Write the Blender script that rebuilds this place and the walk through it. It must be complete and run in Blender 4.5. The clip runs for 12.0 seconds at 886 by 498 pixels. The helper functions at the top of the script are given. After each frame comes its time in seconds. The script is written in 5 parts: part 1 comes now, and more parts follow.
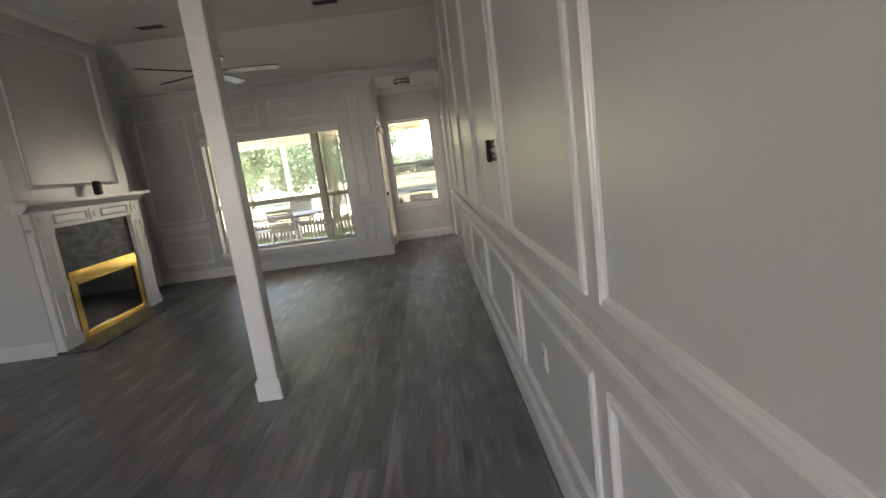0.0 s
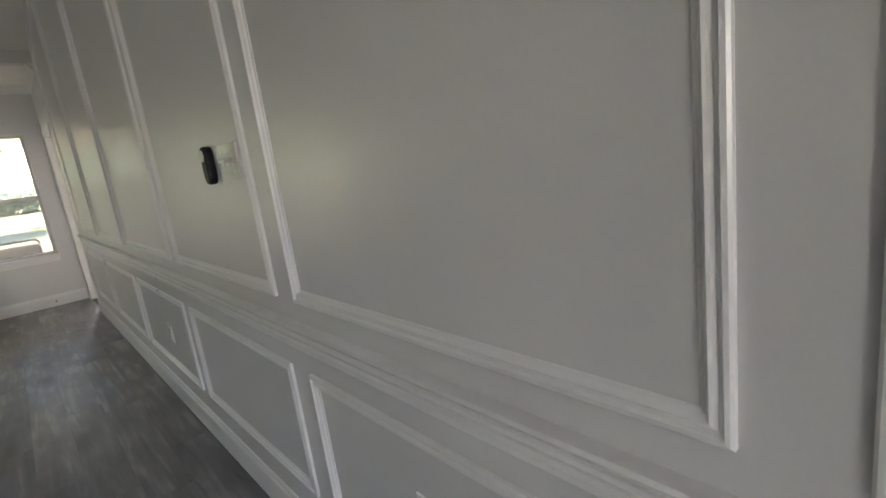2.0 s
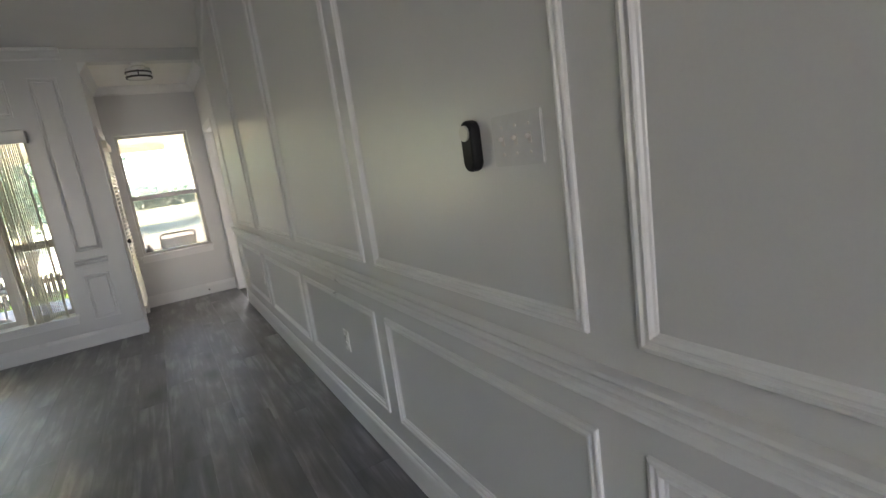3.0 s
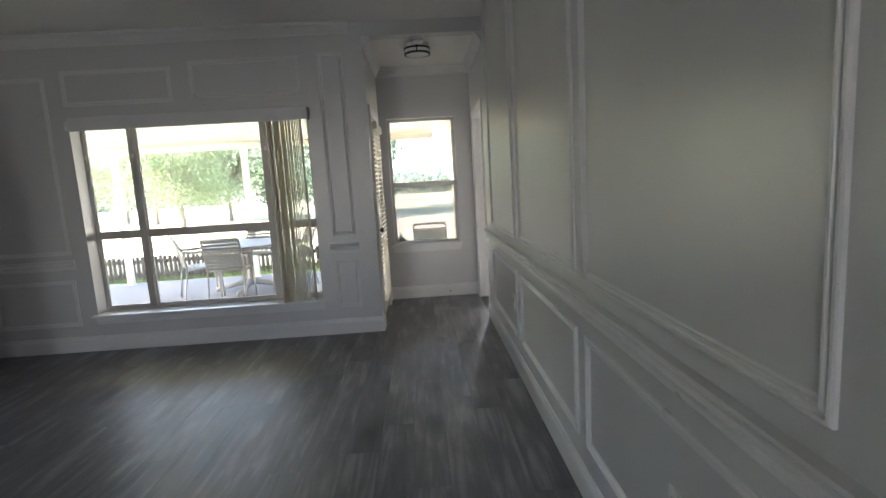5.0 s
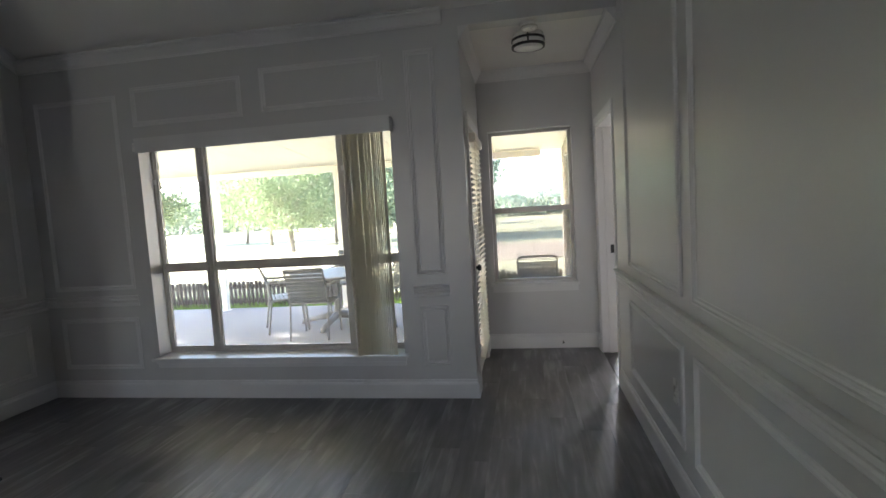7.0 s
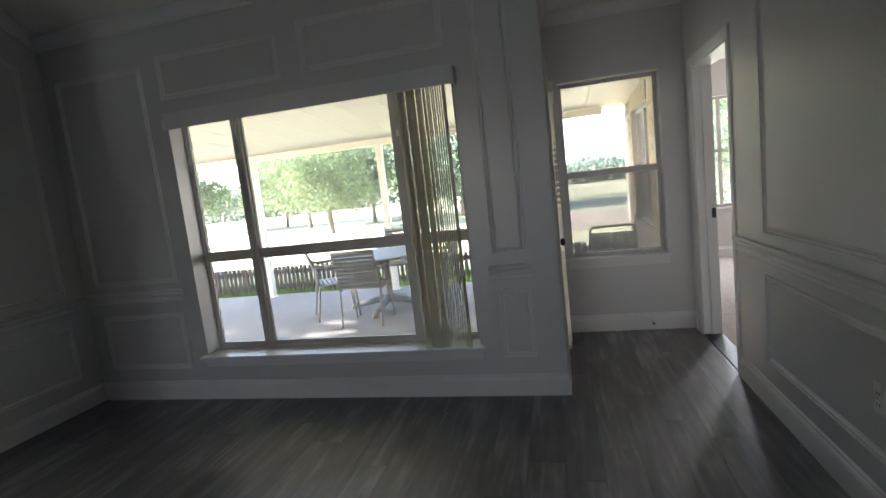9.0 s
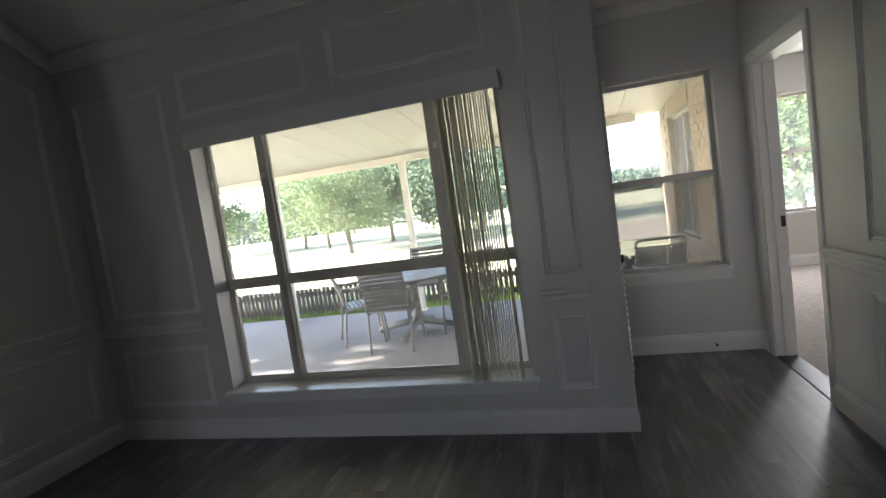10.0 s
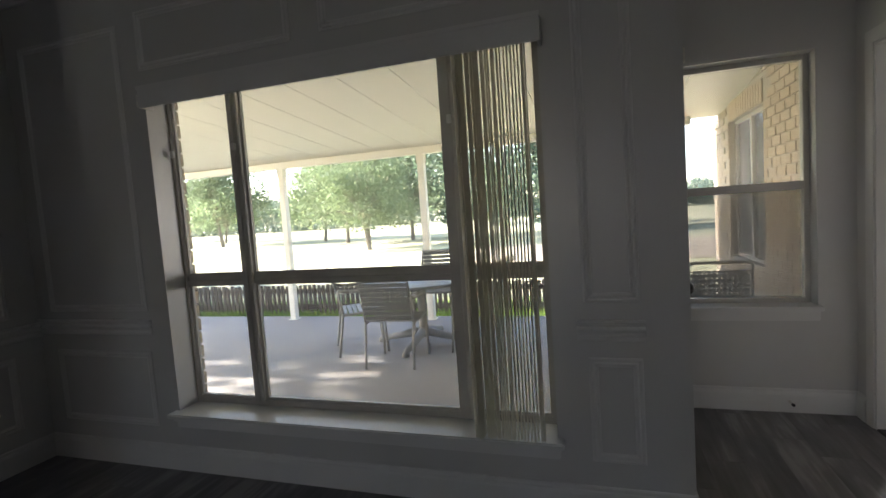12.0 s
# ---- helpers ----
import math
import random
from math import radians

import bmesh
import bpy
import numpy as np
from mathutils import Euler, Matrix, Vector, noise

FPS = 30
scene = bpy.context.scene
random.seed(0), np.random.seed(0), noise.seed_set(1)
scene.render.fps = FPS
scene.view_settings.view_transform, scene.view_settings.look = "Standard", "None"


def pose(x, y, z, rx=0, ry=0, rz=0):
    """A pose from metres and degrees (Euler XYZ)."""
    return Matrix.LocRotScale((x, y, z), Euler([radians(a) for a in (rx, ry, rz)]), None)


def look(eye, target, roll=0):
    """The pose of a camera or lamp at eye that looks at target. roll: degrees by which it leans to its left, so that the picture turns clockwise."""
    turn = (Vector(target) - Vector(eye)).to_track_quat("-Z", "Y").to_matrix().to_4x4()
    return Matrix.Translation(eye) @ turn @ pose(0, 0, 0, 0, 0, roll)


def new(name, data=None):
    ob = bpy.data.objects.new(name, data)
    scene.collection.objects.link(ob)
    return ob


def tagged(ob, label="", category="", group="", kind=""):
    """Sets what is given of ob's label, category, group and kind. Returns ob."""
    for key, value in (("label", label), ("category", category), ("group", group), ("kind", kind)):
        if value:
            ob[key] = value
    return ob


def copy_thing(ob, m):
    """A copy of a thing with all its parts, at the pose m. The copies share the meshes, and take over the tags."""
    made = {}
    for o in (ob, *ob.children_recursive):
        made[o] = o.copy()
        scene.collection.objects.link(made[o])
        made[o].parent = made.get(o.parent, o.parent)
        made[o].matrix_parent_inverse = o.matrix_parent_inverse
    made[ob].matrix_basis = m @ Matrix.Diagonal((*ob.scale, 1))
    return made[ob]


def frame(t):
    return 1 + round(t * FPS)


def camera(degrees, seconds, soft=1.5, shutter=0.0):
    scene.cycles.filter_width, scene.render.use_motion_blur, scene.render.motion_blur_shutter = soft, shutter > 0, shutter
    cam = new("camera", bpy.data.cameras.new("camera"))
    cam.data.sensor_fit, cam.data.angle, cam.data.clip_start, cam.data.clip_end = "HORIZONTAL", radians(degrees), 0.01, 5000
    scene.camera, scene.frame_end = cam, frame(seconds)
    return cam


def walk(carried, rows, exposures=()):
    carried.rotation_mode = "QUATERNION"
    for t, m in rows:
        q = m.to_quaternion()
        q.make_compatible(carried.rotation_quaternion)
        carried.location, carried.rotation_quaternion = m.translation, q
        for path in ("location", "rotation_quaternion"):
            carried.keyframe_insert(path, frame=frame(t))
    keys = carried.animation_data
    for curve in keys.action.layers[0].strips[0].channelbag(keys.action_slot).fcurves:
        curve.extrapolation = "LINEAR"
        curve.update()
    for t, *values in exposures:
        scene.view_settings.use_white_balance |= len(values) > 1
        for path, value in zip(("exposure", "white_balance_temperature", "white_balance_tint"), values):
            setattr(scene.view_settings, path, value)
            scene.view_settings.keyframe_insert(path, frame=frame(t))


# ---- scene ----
cam = camera(84.1, 12.0)
PATH = [
    (0, (0.184, 0.249, 1.347), (0.211, 2.216, 0.99), -7.5),
    (0.3, (0.15, 0.347, 1.339), (0.387, 2.296, 0.956), -8.5),
    (0.5, (0.122, 0.413, 1.354), (0.598, 2.315, 0.96), -6.9),
    (0.8, (0.147, 0.555, 1.35), (0.815, 2.409, 1.01), -7.2),
    (1, (0.15, 0.701, 1.35), (0.949, 2.5, 0.995), -7.7),
    (1.3, (0.123, 0.874, 1.337), (1.296, 2.436, 0.91), -8.2),
    (1.5, (0.101, 0.995, 1.335), (1.392, 2.454, 0.883), -7.1),
    (1.8, (0.053, 1.148, 1.32), (1.398, 2.559, 0.873), -6.1),
    (2, (0.022, 1.315, 1.323), (1.294, 2.803, 0.912), -7.7),
    (2.5, (-0.038, 1.722, 1.325), (1.042, 3.358, 0.928), -10.0),
    (2.8, (-0.099, 1.901, 1.357), (0.944, 3.561, 0.961), -9.4),
    (3, (-0.144, 2.034, 1.346), (0.815, 3.75, 0.975), -8.1),
    (3.3, (-0.174, 2.226, 1.344), (0.506, 4.07, 0.97), -5.8),
    (3.5, (-0.166, 2.347, 1.334), (0.316, 4.256, 0.985), -4.6),
    (3.7, (-0.094, 2.473, 1.353), (0.134, 4.425, 0.981), -5.3),
    (5.5, (-0.049, 3.614, 1.368), (0.007, 5.602, 1.153), -3.0),
    (6, (-0.065, 3.899, 1.384), (-0.061, 5.892, 1.216), -2.1),
    (6.5, (-0.061, 4.115, 1.398), (-0.172, 6.106, 1.243), -1.9),
    (6.8, (-0.092, 4.252, 1.396), (-0.311, 6.233, 1.234), -2.7),
    (7, (-0.108, 4.321, 1.389), (-0.433, 6.288, 1.231), -3.5),
    (9, (-0.457, 4.801, 1.365), (-0.93, 6.729, 1.121), -6.5),
    (9.5, (-0.585, 4.936, 1.382), (-1.165, 6.841, 1.198), -8.7),
    (10, (-0.69, 5.047, 1.377), (-1.219, 6.969, 1.209), -8.2),
    (10.5, (-0.688, 5.213, 1.368), (-1.253, 7.126, 1.226), -5.7),
    (11, (-0.667, 5.391, 1.373), (-1.32, 7.278, 1.254), -3.3),
    (11.5, (-0.756, 5.574, 1.35), (-1.422, 7.456, 1.223), -3.2),
    (12, (-0.811, 5.752, 1.336), (-1.422, 7.65, 1.185), -4.0),
]
EXPOSURE = [(0, 4.45, 7150, 18), (1.5, 4.60, 6900, 18), (2.5, 4.74, 6700, 18), (3.2, 4.75, 6600, 18), (3.7, 4.66, 6450, 18), (5.5, 4.26, 6300, 18), (7, 4.02, 6250, 18), (9, 3.65, 6200, 18), (10.5, 3.37, 6300, 18), (11.5, 3.26, 6350, 18), (12, 3.08, 6500, 18)]
walk(cam, [(t, look(eye, target, roll)) for t, eye, target, roll in PATH], EXPOSURE)

# ---- world, sun and lamps ----
SUN_FROM = Vector((-0.92, 0.0, 0.47)).normalized()
world = bpy.data.worlds.new("sky")
scene.world = world
world.use_nodes = True
sky = world.node_tree.nodes.new("ShaderNodeTexSky")
sky.sky_type, sky.sun_disc = "NISHITA", False
sky.sun_elevation, sky.sun_rotation = math.asin(SUN_FROM.z), math.atan2(SUN_FROM.x, SUN_FROM.y)
world.node_tree.links.new(sky.outputs[0], world.node_tree.nodes["Background"].inputs[0])
world.node_tree.nodes["Background"].inputs[1].default_value = 0.15

sun = new("sun", bpy.data.lights.new("sun", "SUN"))
sun.data.energy, sun.data.angle, sun.data.color = 5.0, radians(0.5), (1.0, 0.93, 0.80)
sun.matrix_world = look(SUN_FROM * 30, (0, 0, 0))


def fill_lamp(eye, target, w, h, watts, colour, spread=180):
    lamp = new("fill_light", bpy.data.lights.new("fill_light", "AREA"))
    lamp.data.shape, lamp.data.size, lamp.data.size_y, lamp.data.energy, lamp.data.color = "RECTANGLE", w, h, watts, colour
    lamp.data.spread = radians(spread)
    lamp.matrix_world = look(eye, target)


# unseen daylight fill added behind the walk, by the blank wall and the opening
fill_lamp((-0.15, -3.05, 1.95), (-0.9, 0.1, 0.0), 0.8, 0.8, 1.1, (0.97, 0.96, 1.0), 75)
fill_lamp((-2.75, -3.05, 1.45), (-2.0, 3.6, 1.0), 1.2, 1.4, 1.7, (0.94, 0.96, 1.0))
# added daylight fill in the patio door's glass and at both bedroom window ends
fill_lamp((-0.59, 8.40, 1.05), (0.51, 8.40, 1.75), 0.5, 1.5, 0.10, (1.0, 0.97, 0.92))
fill_lamp((1.25, 12.20, 1.42), (0.35, 8.0, 0.2), 0.60, 1.38, 3.4, (1.0, 0.98, 0.96))
fill_lamp((2.58, 12.20, 1.42), (0.25, 8.0, 0.2), 0.36, 1.38, 4.6, (1.0, 0.98, 0.96))


# ---- materials ----
def nodes_of(name):
    m = bpy.data.materials.new(name)
    m.use_nodes = True
    return m, m.node_tree.nodes, m.node_tree.links, m.node_tree.nodes["Principled BSDF"]


def surface(name, c1, c2, rough=0.5, metal=0.0, scale=4.0, stretch=(1, 1, 1), fine=60.0, bump=0.05, spec=0.5, random_mix=0.0, rough_var=0.1, coat=0.0):
    """Two-scale noise between two colours, fine relief and uneven gloss."""
    m, n, l, p = nodes_of(name)
    co = n.new("ShaderNodeTexCoord")
    mp = n.new("ShaderNodeMapping")
    mp.inputs["Scale"].default_value = stretch
    big, small = n.new("ShaderNodeTexNoise"), n.new("ShaderNodeTexNoise")
    big.inputs["Scale"].default_value, small.inputs["Scale"].default_value = scale, fine
    big.inputs["Detail"].default_value, small.inputs["Detail"].default_value = 6, 4
    l.new(co.outputs["Object"], mp.inputs["Vector"])
    for t in (big, small):
        l.new(mp.outputs["Vector"], t.inputs["Vector"])
    add = n.new("ShaderNodeMath")
    add.operation = "MULTIPLY_ADD"
    add.inputs[1].default_value = 0.35
    l.new(small.outputs["Fac"], add.inputs[0])
    l.new(big.outputs["Fac"], add.inputs[2])
    last = add
    if random_mix:
        info = n.new("ShaderNodeObjectInfo")
        ad = n.new("ShaderNodeMath")
        ad.operation = "MULTIPLY_ADD"
        ad.inputs[1].default_value = random_mix
        l.new(info.outputs["Random"], ad.inputs[0])
        l.new(last.outputs[0], ad.inputs[2])
        last = ad
    ramp = n.new("ShaderNodeMapRange")
    ramp.inputs["From Min"].default_value, ramp.inputs["From Max"].default_value = 0.42, 0.95 + random_mix
    l.new(last.outputs[0], ramp.inputs["Value"])
    mix = n.new("ShaderNodeMix")
    mix.data_type = "RGBA"
    mix.inputs["A"].default_value, mix.inputs["B"].default_value = (*c1, 1), (*c2, 1)
    l.new(ramp.outputs[0], mix.inputs["Factor"])
    l.new(mix.outputs["Result"], p.inputs["Base Color"])
    rr = n.new("ShaderNodeMapRange")
    rr.inputs["To Min"].default_value, rr.inputs["To Max"].default_value = max(0.02, rough - rough_var), min(1, rough + rough_var)
    l.new(big.outputs["Fac"], rr.inputs["Value"])
    l.new(rr.outputs[0], p.inputs["Roughness"])
    p.inputs["Metallic"].default_value = metal
    p.inputs["Specular IOR Level"].default_value = spec
    p.inputs["Coat Weight"].default_value = coat
    if bump:
        b = n.new("ShaderNodeBump")
        b.inputs["Strength"].default_value, b.inputs["Distance"].default_value = bump, 0.01
        l.new(small.outputs["Fac"], b.inputs["Height"])
        l.new(b.outputs[0], p.inputs["Normal"])
    return m


def glass_material(name, tint, gloss, rough=0.0, haze=0.07):
    """Clear pane: straight-through light with a Fresnel gloss; a thin pale film paints in glare."""
    m, n, l, p = nodes_of(name)
    n.remove(p)
    tr, gl, mx, fr = n.new("ShaderNodeBsdfTransparent"), n.new("ShaderNodeBsdfGlossy"), n.new("ShaderNodeMixShader"), n.new("ShaderNodeFresnel")
    tr.inputs[0].default_value, gl.inputs["Roughness"].default_value = (*tint, 1), rough
    fr.inputs[0].default_value = gloss
    l.new(fr.outputs[0], mx.inputs[0])
    l.new(tr.outputs[0], mx.inputs[1])
    l.new(gl.outputs[0], mx.inputs[2])
    film, veil, tex, amount = n.new("ShaderNodeMixShader"), n.new("ShaderNodeBsdfTranslucent"), n.new("ShaderNodeTexNoise"), n.new("ShaderNodeMath")
    veil.inputs[0].default_value, tex.inputs["Scale"].default_value = (0.85, 0.84, 0.80, 1), 3.0
    amount.operation = "MULTIPLY"
    amount.inputs[1].default_value = haze
    l.new(tex.outputs["Fac"], amount.inputs[0])
    l.new(amount.outputs[0], film.inputs[0])
    l.new(mx.outputs[0], film.inputs[1])
    l.new(veil.outputs[0], film.inputs[2])
    l.new(film.outputs[0], n["Material Output"].inputs[0])
    return m


def screen_material(name, colour, keep):
    m, n, l, p = nodes_of(name)
    tr, mx = n.new("ShaderNodeBsdfTransparent"), n.new("ShaderNodeMixShader")
    p.inputs["Base Color"].default_value, p.inputs["Roughness"].default_value = (*colour, 1), 0.8
    mx.inputs[0].default_value = 1 - keep
    l.new(tr.outputs[0], mx.inputs[1])
    l.new(p.outputs[0], mx.inputs[2])
    l.new(mx.outputs[0], n["Material Output"].inputs[0])
    return m


def leaf_material(name, c1, c2):
    m, n, l, p = nodes_of(name)
    geo, mix = n.new("ShaderNodeNewGeometry"), n.new("ShaderNodeMix")
    mix.data_type = "RGBA"
    mix.inputs["A"].default_value, mix.inputs["B"].default_value = (*c1, 1), (*c2, 1)
    l.new(geo.outputs["Random Per Island"], mix.inputs["Factor"])
    l.new(mix.outputs["Result"], p.inputs["Base Color"])
    p.inputs["Roughness"].default_value = 0.6
    tl, ms = n.new("ShaderNodeBsdfTranslucent"), n.new("ShaderNodeMixShader")
    ms.inputs[0].default_value = 0.5
    l.new(mix.outputs["Result"], tl.inputs[0])
    l.new(p.outputs[0], ms.inputs[1])
    l.new(tl.outputs[0], ms.inputs[2])
    l.new(ms.outputs[0], n["Material Output"].inputs[0])
    return m


def translucent(name, colour, share, rough=0.4, coat=0.0):
    """Thin vinyl that lets light glow through."""
    m, n, l, p = nodes_of(name)
    tex, mix = n.new("ShaderNodeTexNoise"), n.new("ShaderNodeMix")
    tex.inputs["Scale"].default_value = 30
    mix.data_type = "RGBA"
    mix.inputs["A"].default_value = (*[c * 0.92 for c in colour], 1)
    mix.inputs["B"].default_value = (*colour, 1)
    l.new(tex.outputs["Fac"], mix.inputs["Factor"])
    l.new(mix.outputs["Result"], p.inputs["Base Color"])
    p.inputs["Roughness"].default_value = rough
    p.inputs["Specular IOR Level"].default_value = 0.9
    p.inputs["Coat Weight"].default_value, p.inputs["Coat Roughness"].default_value, p.inputs["Coat IOR"].default_value = coat, 0.12, 1.8
    tl, ms = n.new("ShaderNodeBsdfTranslucent"), n.new("ShaderNodeMixShader")
    ms.inputs[0].default_value = share
    l.new(mix.outputs["Result"], tl.inputs[0])
    l.new(p.outputs[0], ms.inputs[1])
    l.new(tl.outputs[0], ms.inputs[2])
    l.new(ms.outputs[0], n["Material Output"].inputs[0])
    return m


def plank_material(name):
    """Grey-brown vinyl plank: long streaky grain, each plank of its own tone."""
    m, n, l, p = nodes_of(name)
    co, info, mp = n.new("ShaderNodeTexCoord"), n.new("ShaderNodeObjectInfo"), n.new("ShaderNodeMapping")
    shift = n.new("ShaderNodeVectorMath")
    shift.operation = "MULTIPLY_ADD"
    comb = n.new("ShaderNodeCombineXYZ")
    for i in range(3):
        l.new(info.outputs["Random"], comb.inputs[i])
    shift.inputs[1].default_value = (37, 53, 11)
    l.new(comb.outputs[0], shift.inputs[0])
    l.new(co.outputs["Object"], shift.inputs[2])
    mp.inputs["Scale"].default_value = (11, 0.9, 1)
    l.new(shift.outputs[0], mp.inputs["Vector"])
    grain, blot = n.new("ShaderNodeTexNoise"), n.new("ShaderNodeTexNoise")
    grain.inputs["Scale"].default_value, grain.inputs["Detail"].default_value, grain.inputs["Distortion"].default_value = 2.0, 6, 0.8
    blot.inputs["Scale"].default_value, blot.inputs["Detail"].default_value = 2.8, 6
    l.new(mp.outputs[0], grain.inputs["Vector"])
    soft = n.new("ShaderNodeMapping")
    soft.inputs["Scale"].default_value = (2.2, 0.75, 1)
    l.new(shift.outputs[0], soft.inputs["Vector"])
    l.new(soft.outputs[0], blot.inputs["Vector"])
    knot, dark = n.new("ShaderNodeTexVoronoi"), n.new("ShaderNodeMapRange")
    wide = n.new("ShaderNodeMapping")
    wide.inputs["Scale"].default_value = (2.6, 1.0, 1)
    knot.inputs["Scale"].default_value = 1.15
    l.new(shift.outputs[0], wide.inputs["Vector"])
    l.new(wide.outputs[0], knot.inputs["Vector"])
    dark.inputs["From Min"].default_value, dark.inputs["From Max"].default_value = 0.03, 0.24
    dark.inputs["To Min"].default_value, dark.inputs["To Max"].default_value = -0.34, 0.0
    l.new(knot.outputs["Distance"], dark.inputs["Value"])
    calm = n.new("ShaderNodeMath")
    calm.operation = "MULTIPLY_ADD"
    calm.inputs[1].default_value = 0.72
    l.new(grain.outputs["Fac"], calm.inputs[0])
    l.new(dark.outputs[0], calm.inputs[2])
    s1, s2 = n.new("ShaderNodeMath"), n.new("ShaderNodeMath")
    s1.operation = s2.operation = "MULTIPLY_ADD"
    s1.inputs[1].default_value, s2.inputs[1].default_value = 0.78, 0.08
    l.new(blot.outputs["Fac"], s1.inputs[0])
    l.new(calm.outputs[0], s1.inputs[2])
    l.new(info.outputs["Random"], s2.inputs[0])
    l.new(s1.outputs[0], s2.inputs[2])
    ramp = n.new("ShaderNodeValToRGB")
    ramp.color_ramp.elements[0].position, ramp.color_ramp.elements[1].position = 0.46, 1.0
    ramp.color_ramp.elements[0].color, ramp.color_ramp.elements[1].color = (0.048, 0.048, 0.054, 1), (0.270, 0.263, 0.278, 1)
    mid = ramp.color_ramp.elements.new(0.83)
    mid.color = (0.148, 0.144, 0.155, 1)
    ramp.color_ramp.elements[-1].position = 1.0
    l.new(s2.outputs[0], ramp.inputs[0])
    l.new(ramp.outputs[0], p.inputs["Base Color"])
    rr = n.new("ShaderNodeMapRange")
    rr.inputs["To Min"].default_value, rr.inputs["To Max"].default_value = 0.34, 0.52
    p.inputs["Specular IOR Level"].default_value = 1.0
    l.new(grain.outputs["Fac"], rr.inputs["Value"])
    l.new(rr.outputs[0], p.inputs["Roughness"])
    b = n.new("ShaderNodeBump")
    b.inputs["Strength"].default_value, b.inputs["Distance"].default_value = 0.06, 0.002
    l.new(grain.outputs["Fac"], b.inputs["Height"])
    l.new(b.outputs[0], p.inputs["Normal"])
    return m


WALL = surface("wall_paint", (0.53, 0.526, 0.523), (0.58, 0.576, 0.572), 0.33, scale=1.2, fine=140, bump=0.03, spec=1.0, rough_var=0.05)
TRIM = surface("trim_paint", (0.65, 0.646, 0.642), (0.71, 0.706, 0.702), 0.30, scale=3, fine=90, bump=0.02, rough_var=0.06)
CEIL = surface("ceiling_paint", (0.76, 0.745, 0.715), (0.82, 0.805, 0.775), 0.8, scale=1.5, fine=110, bump=0.08)
PLANK = plank_material("grey_plank")
GRANITE = surface("dark_granite", (0.004, 0.0045, 0.005), (0.15, 0.165, 0.165), 0.46, scale=7, stretch=(1, 1, 2.4), fine=34, bump=0.0, spec=0.18)
BRASS = surface("polished_brass", (0.62, 0.40, 0.10), (0.86, 0.62, 0.22), 0.16, metal=1.0, scale=6, fine=120, bump=0.01, rough_var=0.07)
SMOKED = surface("smoked_glass", (0.006, 0.006, 0.007), (0.012, 0.012, 0.013), 0.06, scale=3, bump=0.0, rough_var=0.03)
BLACK = surface("black_metal", (0.010, 0.010, 0.011), (0.022, 0.022, 0.024), 0.38, scale=12, fine=150, bump=0.02)
SATIN = surface("satin_black_plastic", (0.004, 0.004, 0.005), (0.008, 0.008, 0.009), 0.5, scale=12, bump=0.0, spec=0.25)
ALU = surface("bronze_grey_aluminium", (0.46, 0.44, 0.41), (0.56, 0.54, 0.505), 0.42, metal=0.1, scale=5, fine=120, bump=0.03)
ALULIGHT = surface("silver_aluminium", (0.50, 0.49, 0.47), (0.60, 0.585, 0.56), 0.40, metal=0.2, scale=5, fine=120, bump=0.03)
VENTGREY = surface("grey_vent_metal", (0.10, 0.098, 0.092), (0.17, 0.165, 0.155), 0.6, scale=9, fine=90, bump=0.02)
# veiling glare painted into the panes, thinner in the picture window's lower ones
GLASS = glass_material("window_glass", (0.84, 0.85, 0.84), 1.13, haze=0.12)
THINHAZEGLASS = glass_material("thin_haze_window_glass", (0.80, 0.81, 0.80), 1.13, haze=0.06)
SCREEN = screen_material("insect_screen", (0.26, 0.26, 0.27), 0.50)
VANE = translucent("blind_vane", (0.93, 0.90, 0.83), 0.56, 0.14, coat=0.4)
SLAT = translucent("blind_slat", (0.86, 0.84, 0.78), 0.6)
PLASTIC = surface("white_plastic", (0.72, 0.71, 0.69), (0.80, 0.79, 0.77), 0.28, scale=12, fine=160, bump=0.01)
GLOSSWHITE = surface("gloss_white_lacquer", (0.80, 0.80, 0.79), (0.84, 0.84, 0.83), 0.12, scale=5, fine=60, bump=0.0, rough_var=0.04)
PLATE = surface("glossy_switch_plate", (0.62, 0.62, 0.61), (0.68, 0.68, 0.67), 0.05, scale=30, fine=120, bump=0.015, spec=1.0, rough_var=0.02, coat=1.0)
TOGGLE = surface("ivory_toggle", (0.50, 0.47, 0.44), (0.60, 0.57, 0.53), 0.3, scale=30, fine=120, bump=0.0)
MILK = surface("milk_glass", (0.80, 0.79, 0.78), (0.86, 0.85, 0.84), 0.22, scale=4, bump=0.0)
CARPET = surface("cream_carpet", (0.33, 0.30, 0.265), (0.45, 0.415, 0.37), 0.95, scale=20, fine=380, bump=0.9, spec=0.1)
CONCRETE = surface("patio_concrete", (0.20, 0.19, 0.185), (0.29, 0.275, 0.265), 0.85, scale=0.9, fine=45, bump=0.12)
BRICK = surface("tan_brick", (0.42, 0.34, 0.255), (0.58, 0.49, 0.38), 0.85, scale=6, fine=70, bump=0.4, random_mix=0.45)
MORTAR = surface("mortar", (0.42, 0.39, 0.34), (0.54, 0.50, 0.44), 0.95, scale=8, fine=120, bump=0.5)
PATIOPAINT = surface("patio_cream_paint", (0.87, 0.81, 0.70), (0.91, 0.86, 0.76), 0.5, scale=1.5, fine=80, bump=0.03)
FENCEWOOD = surface("weathered_fence_wood", (0.040, 0.030, 0.026), (0.10, 0.076, 0.066), 0.85, scale=5, stretch=(4, 4, 0.7), fine=50, bump=0.3, random_mix=0.3)
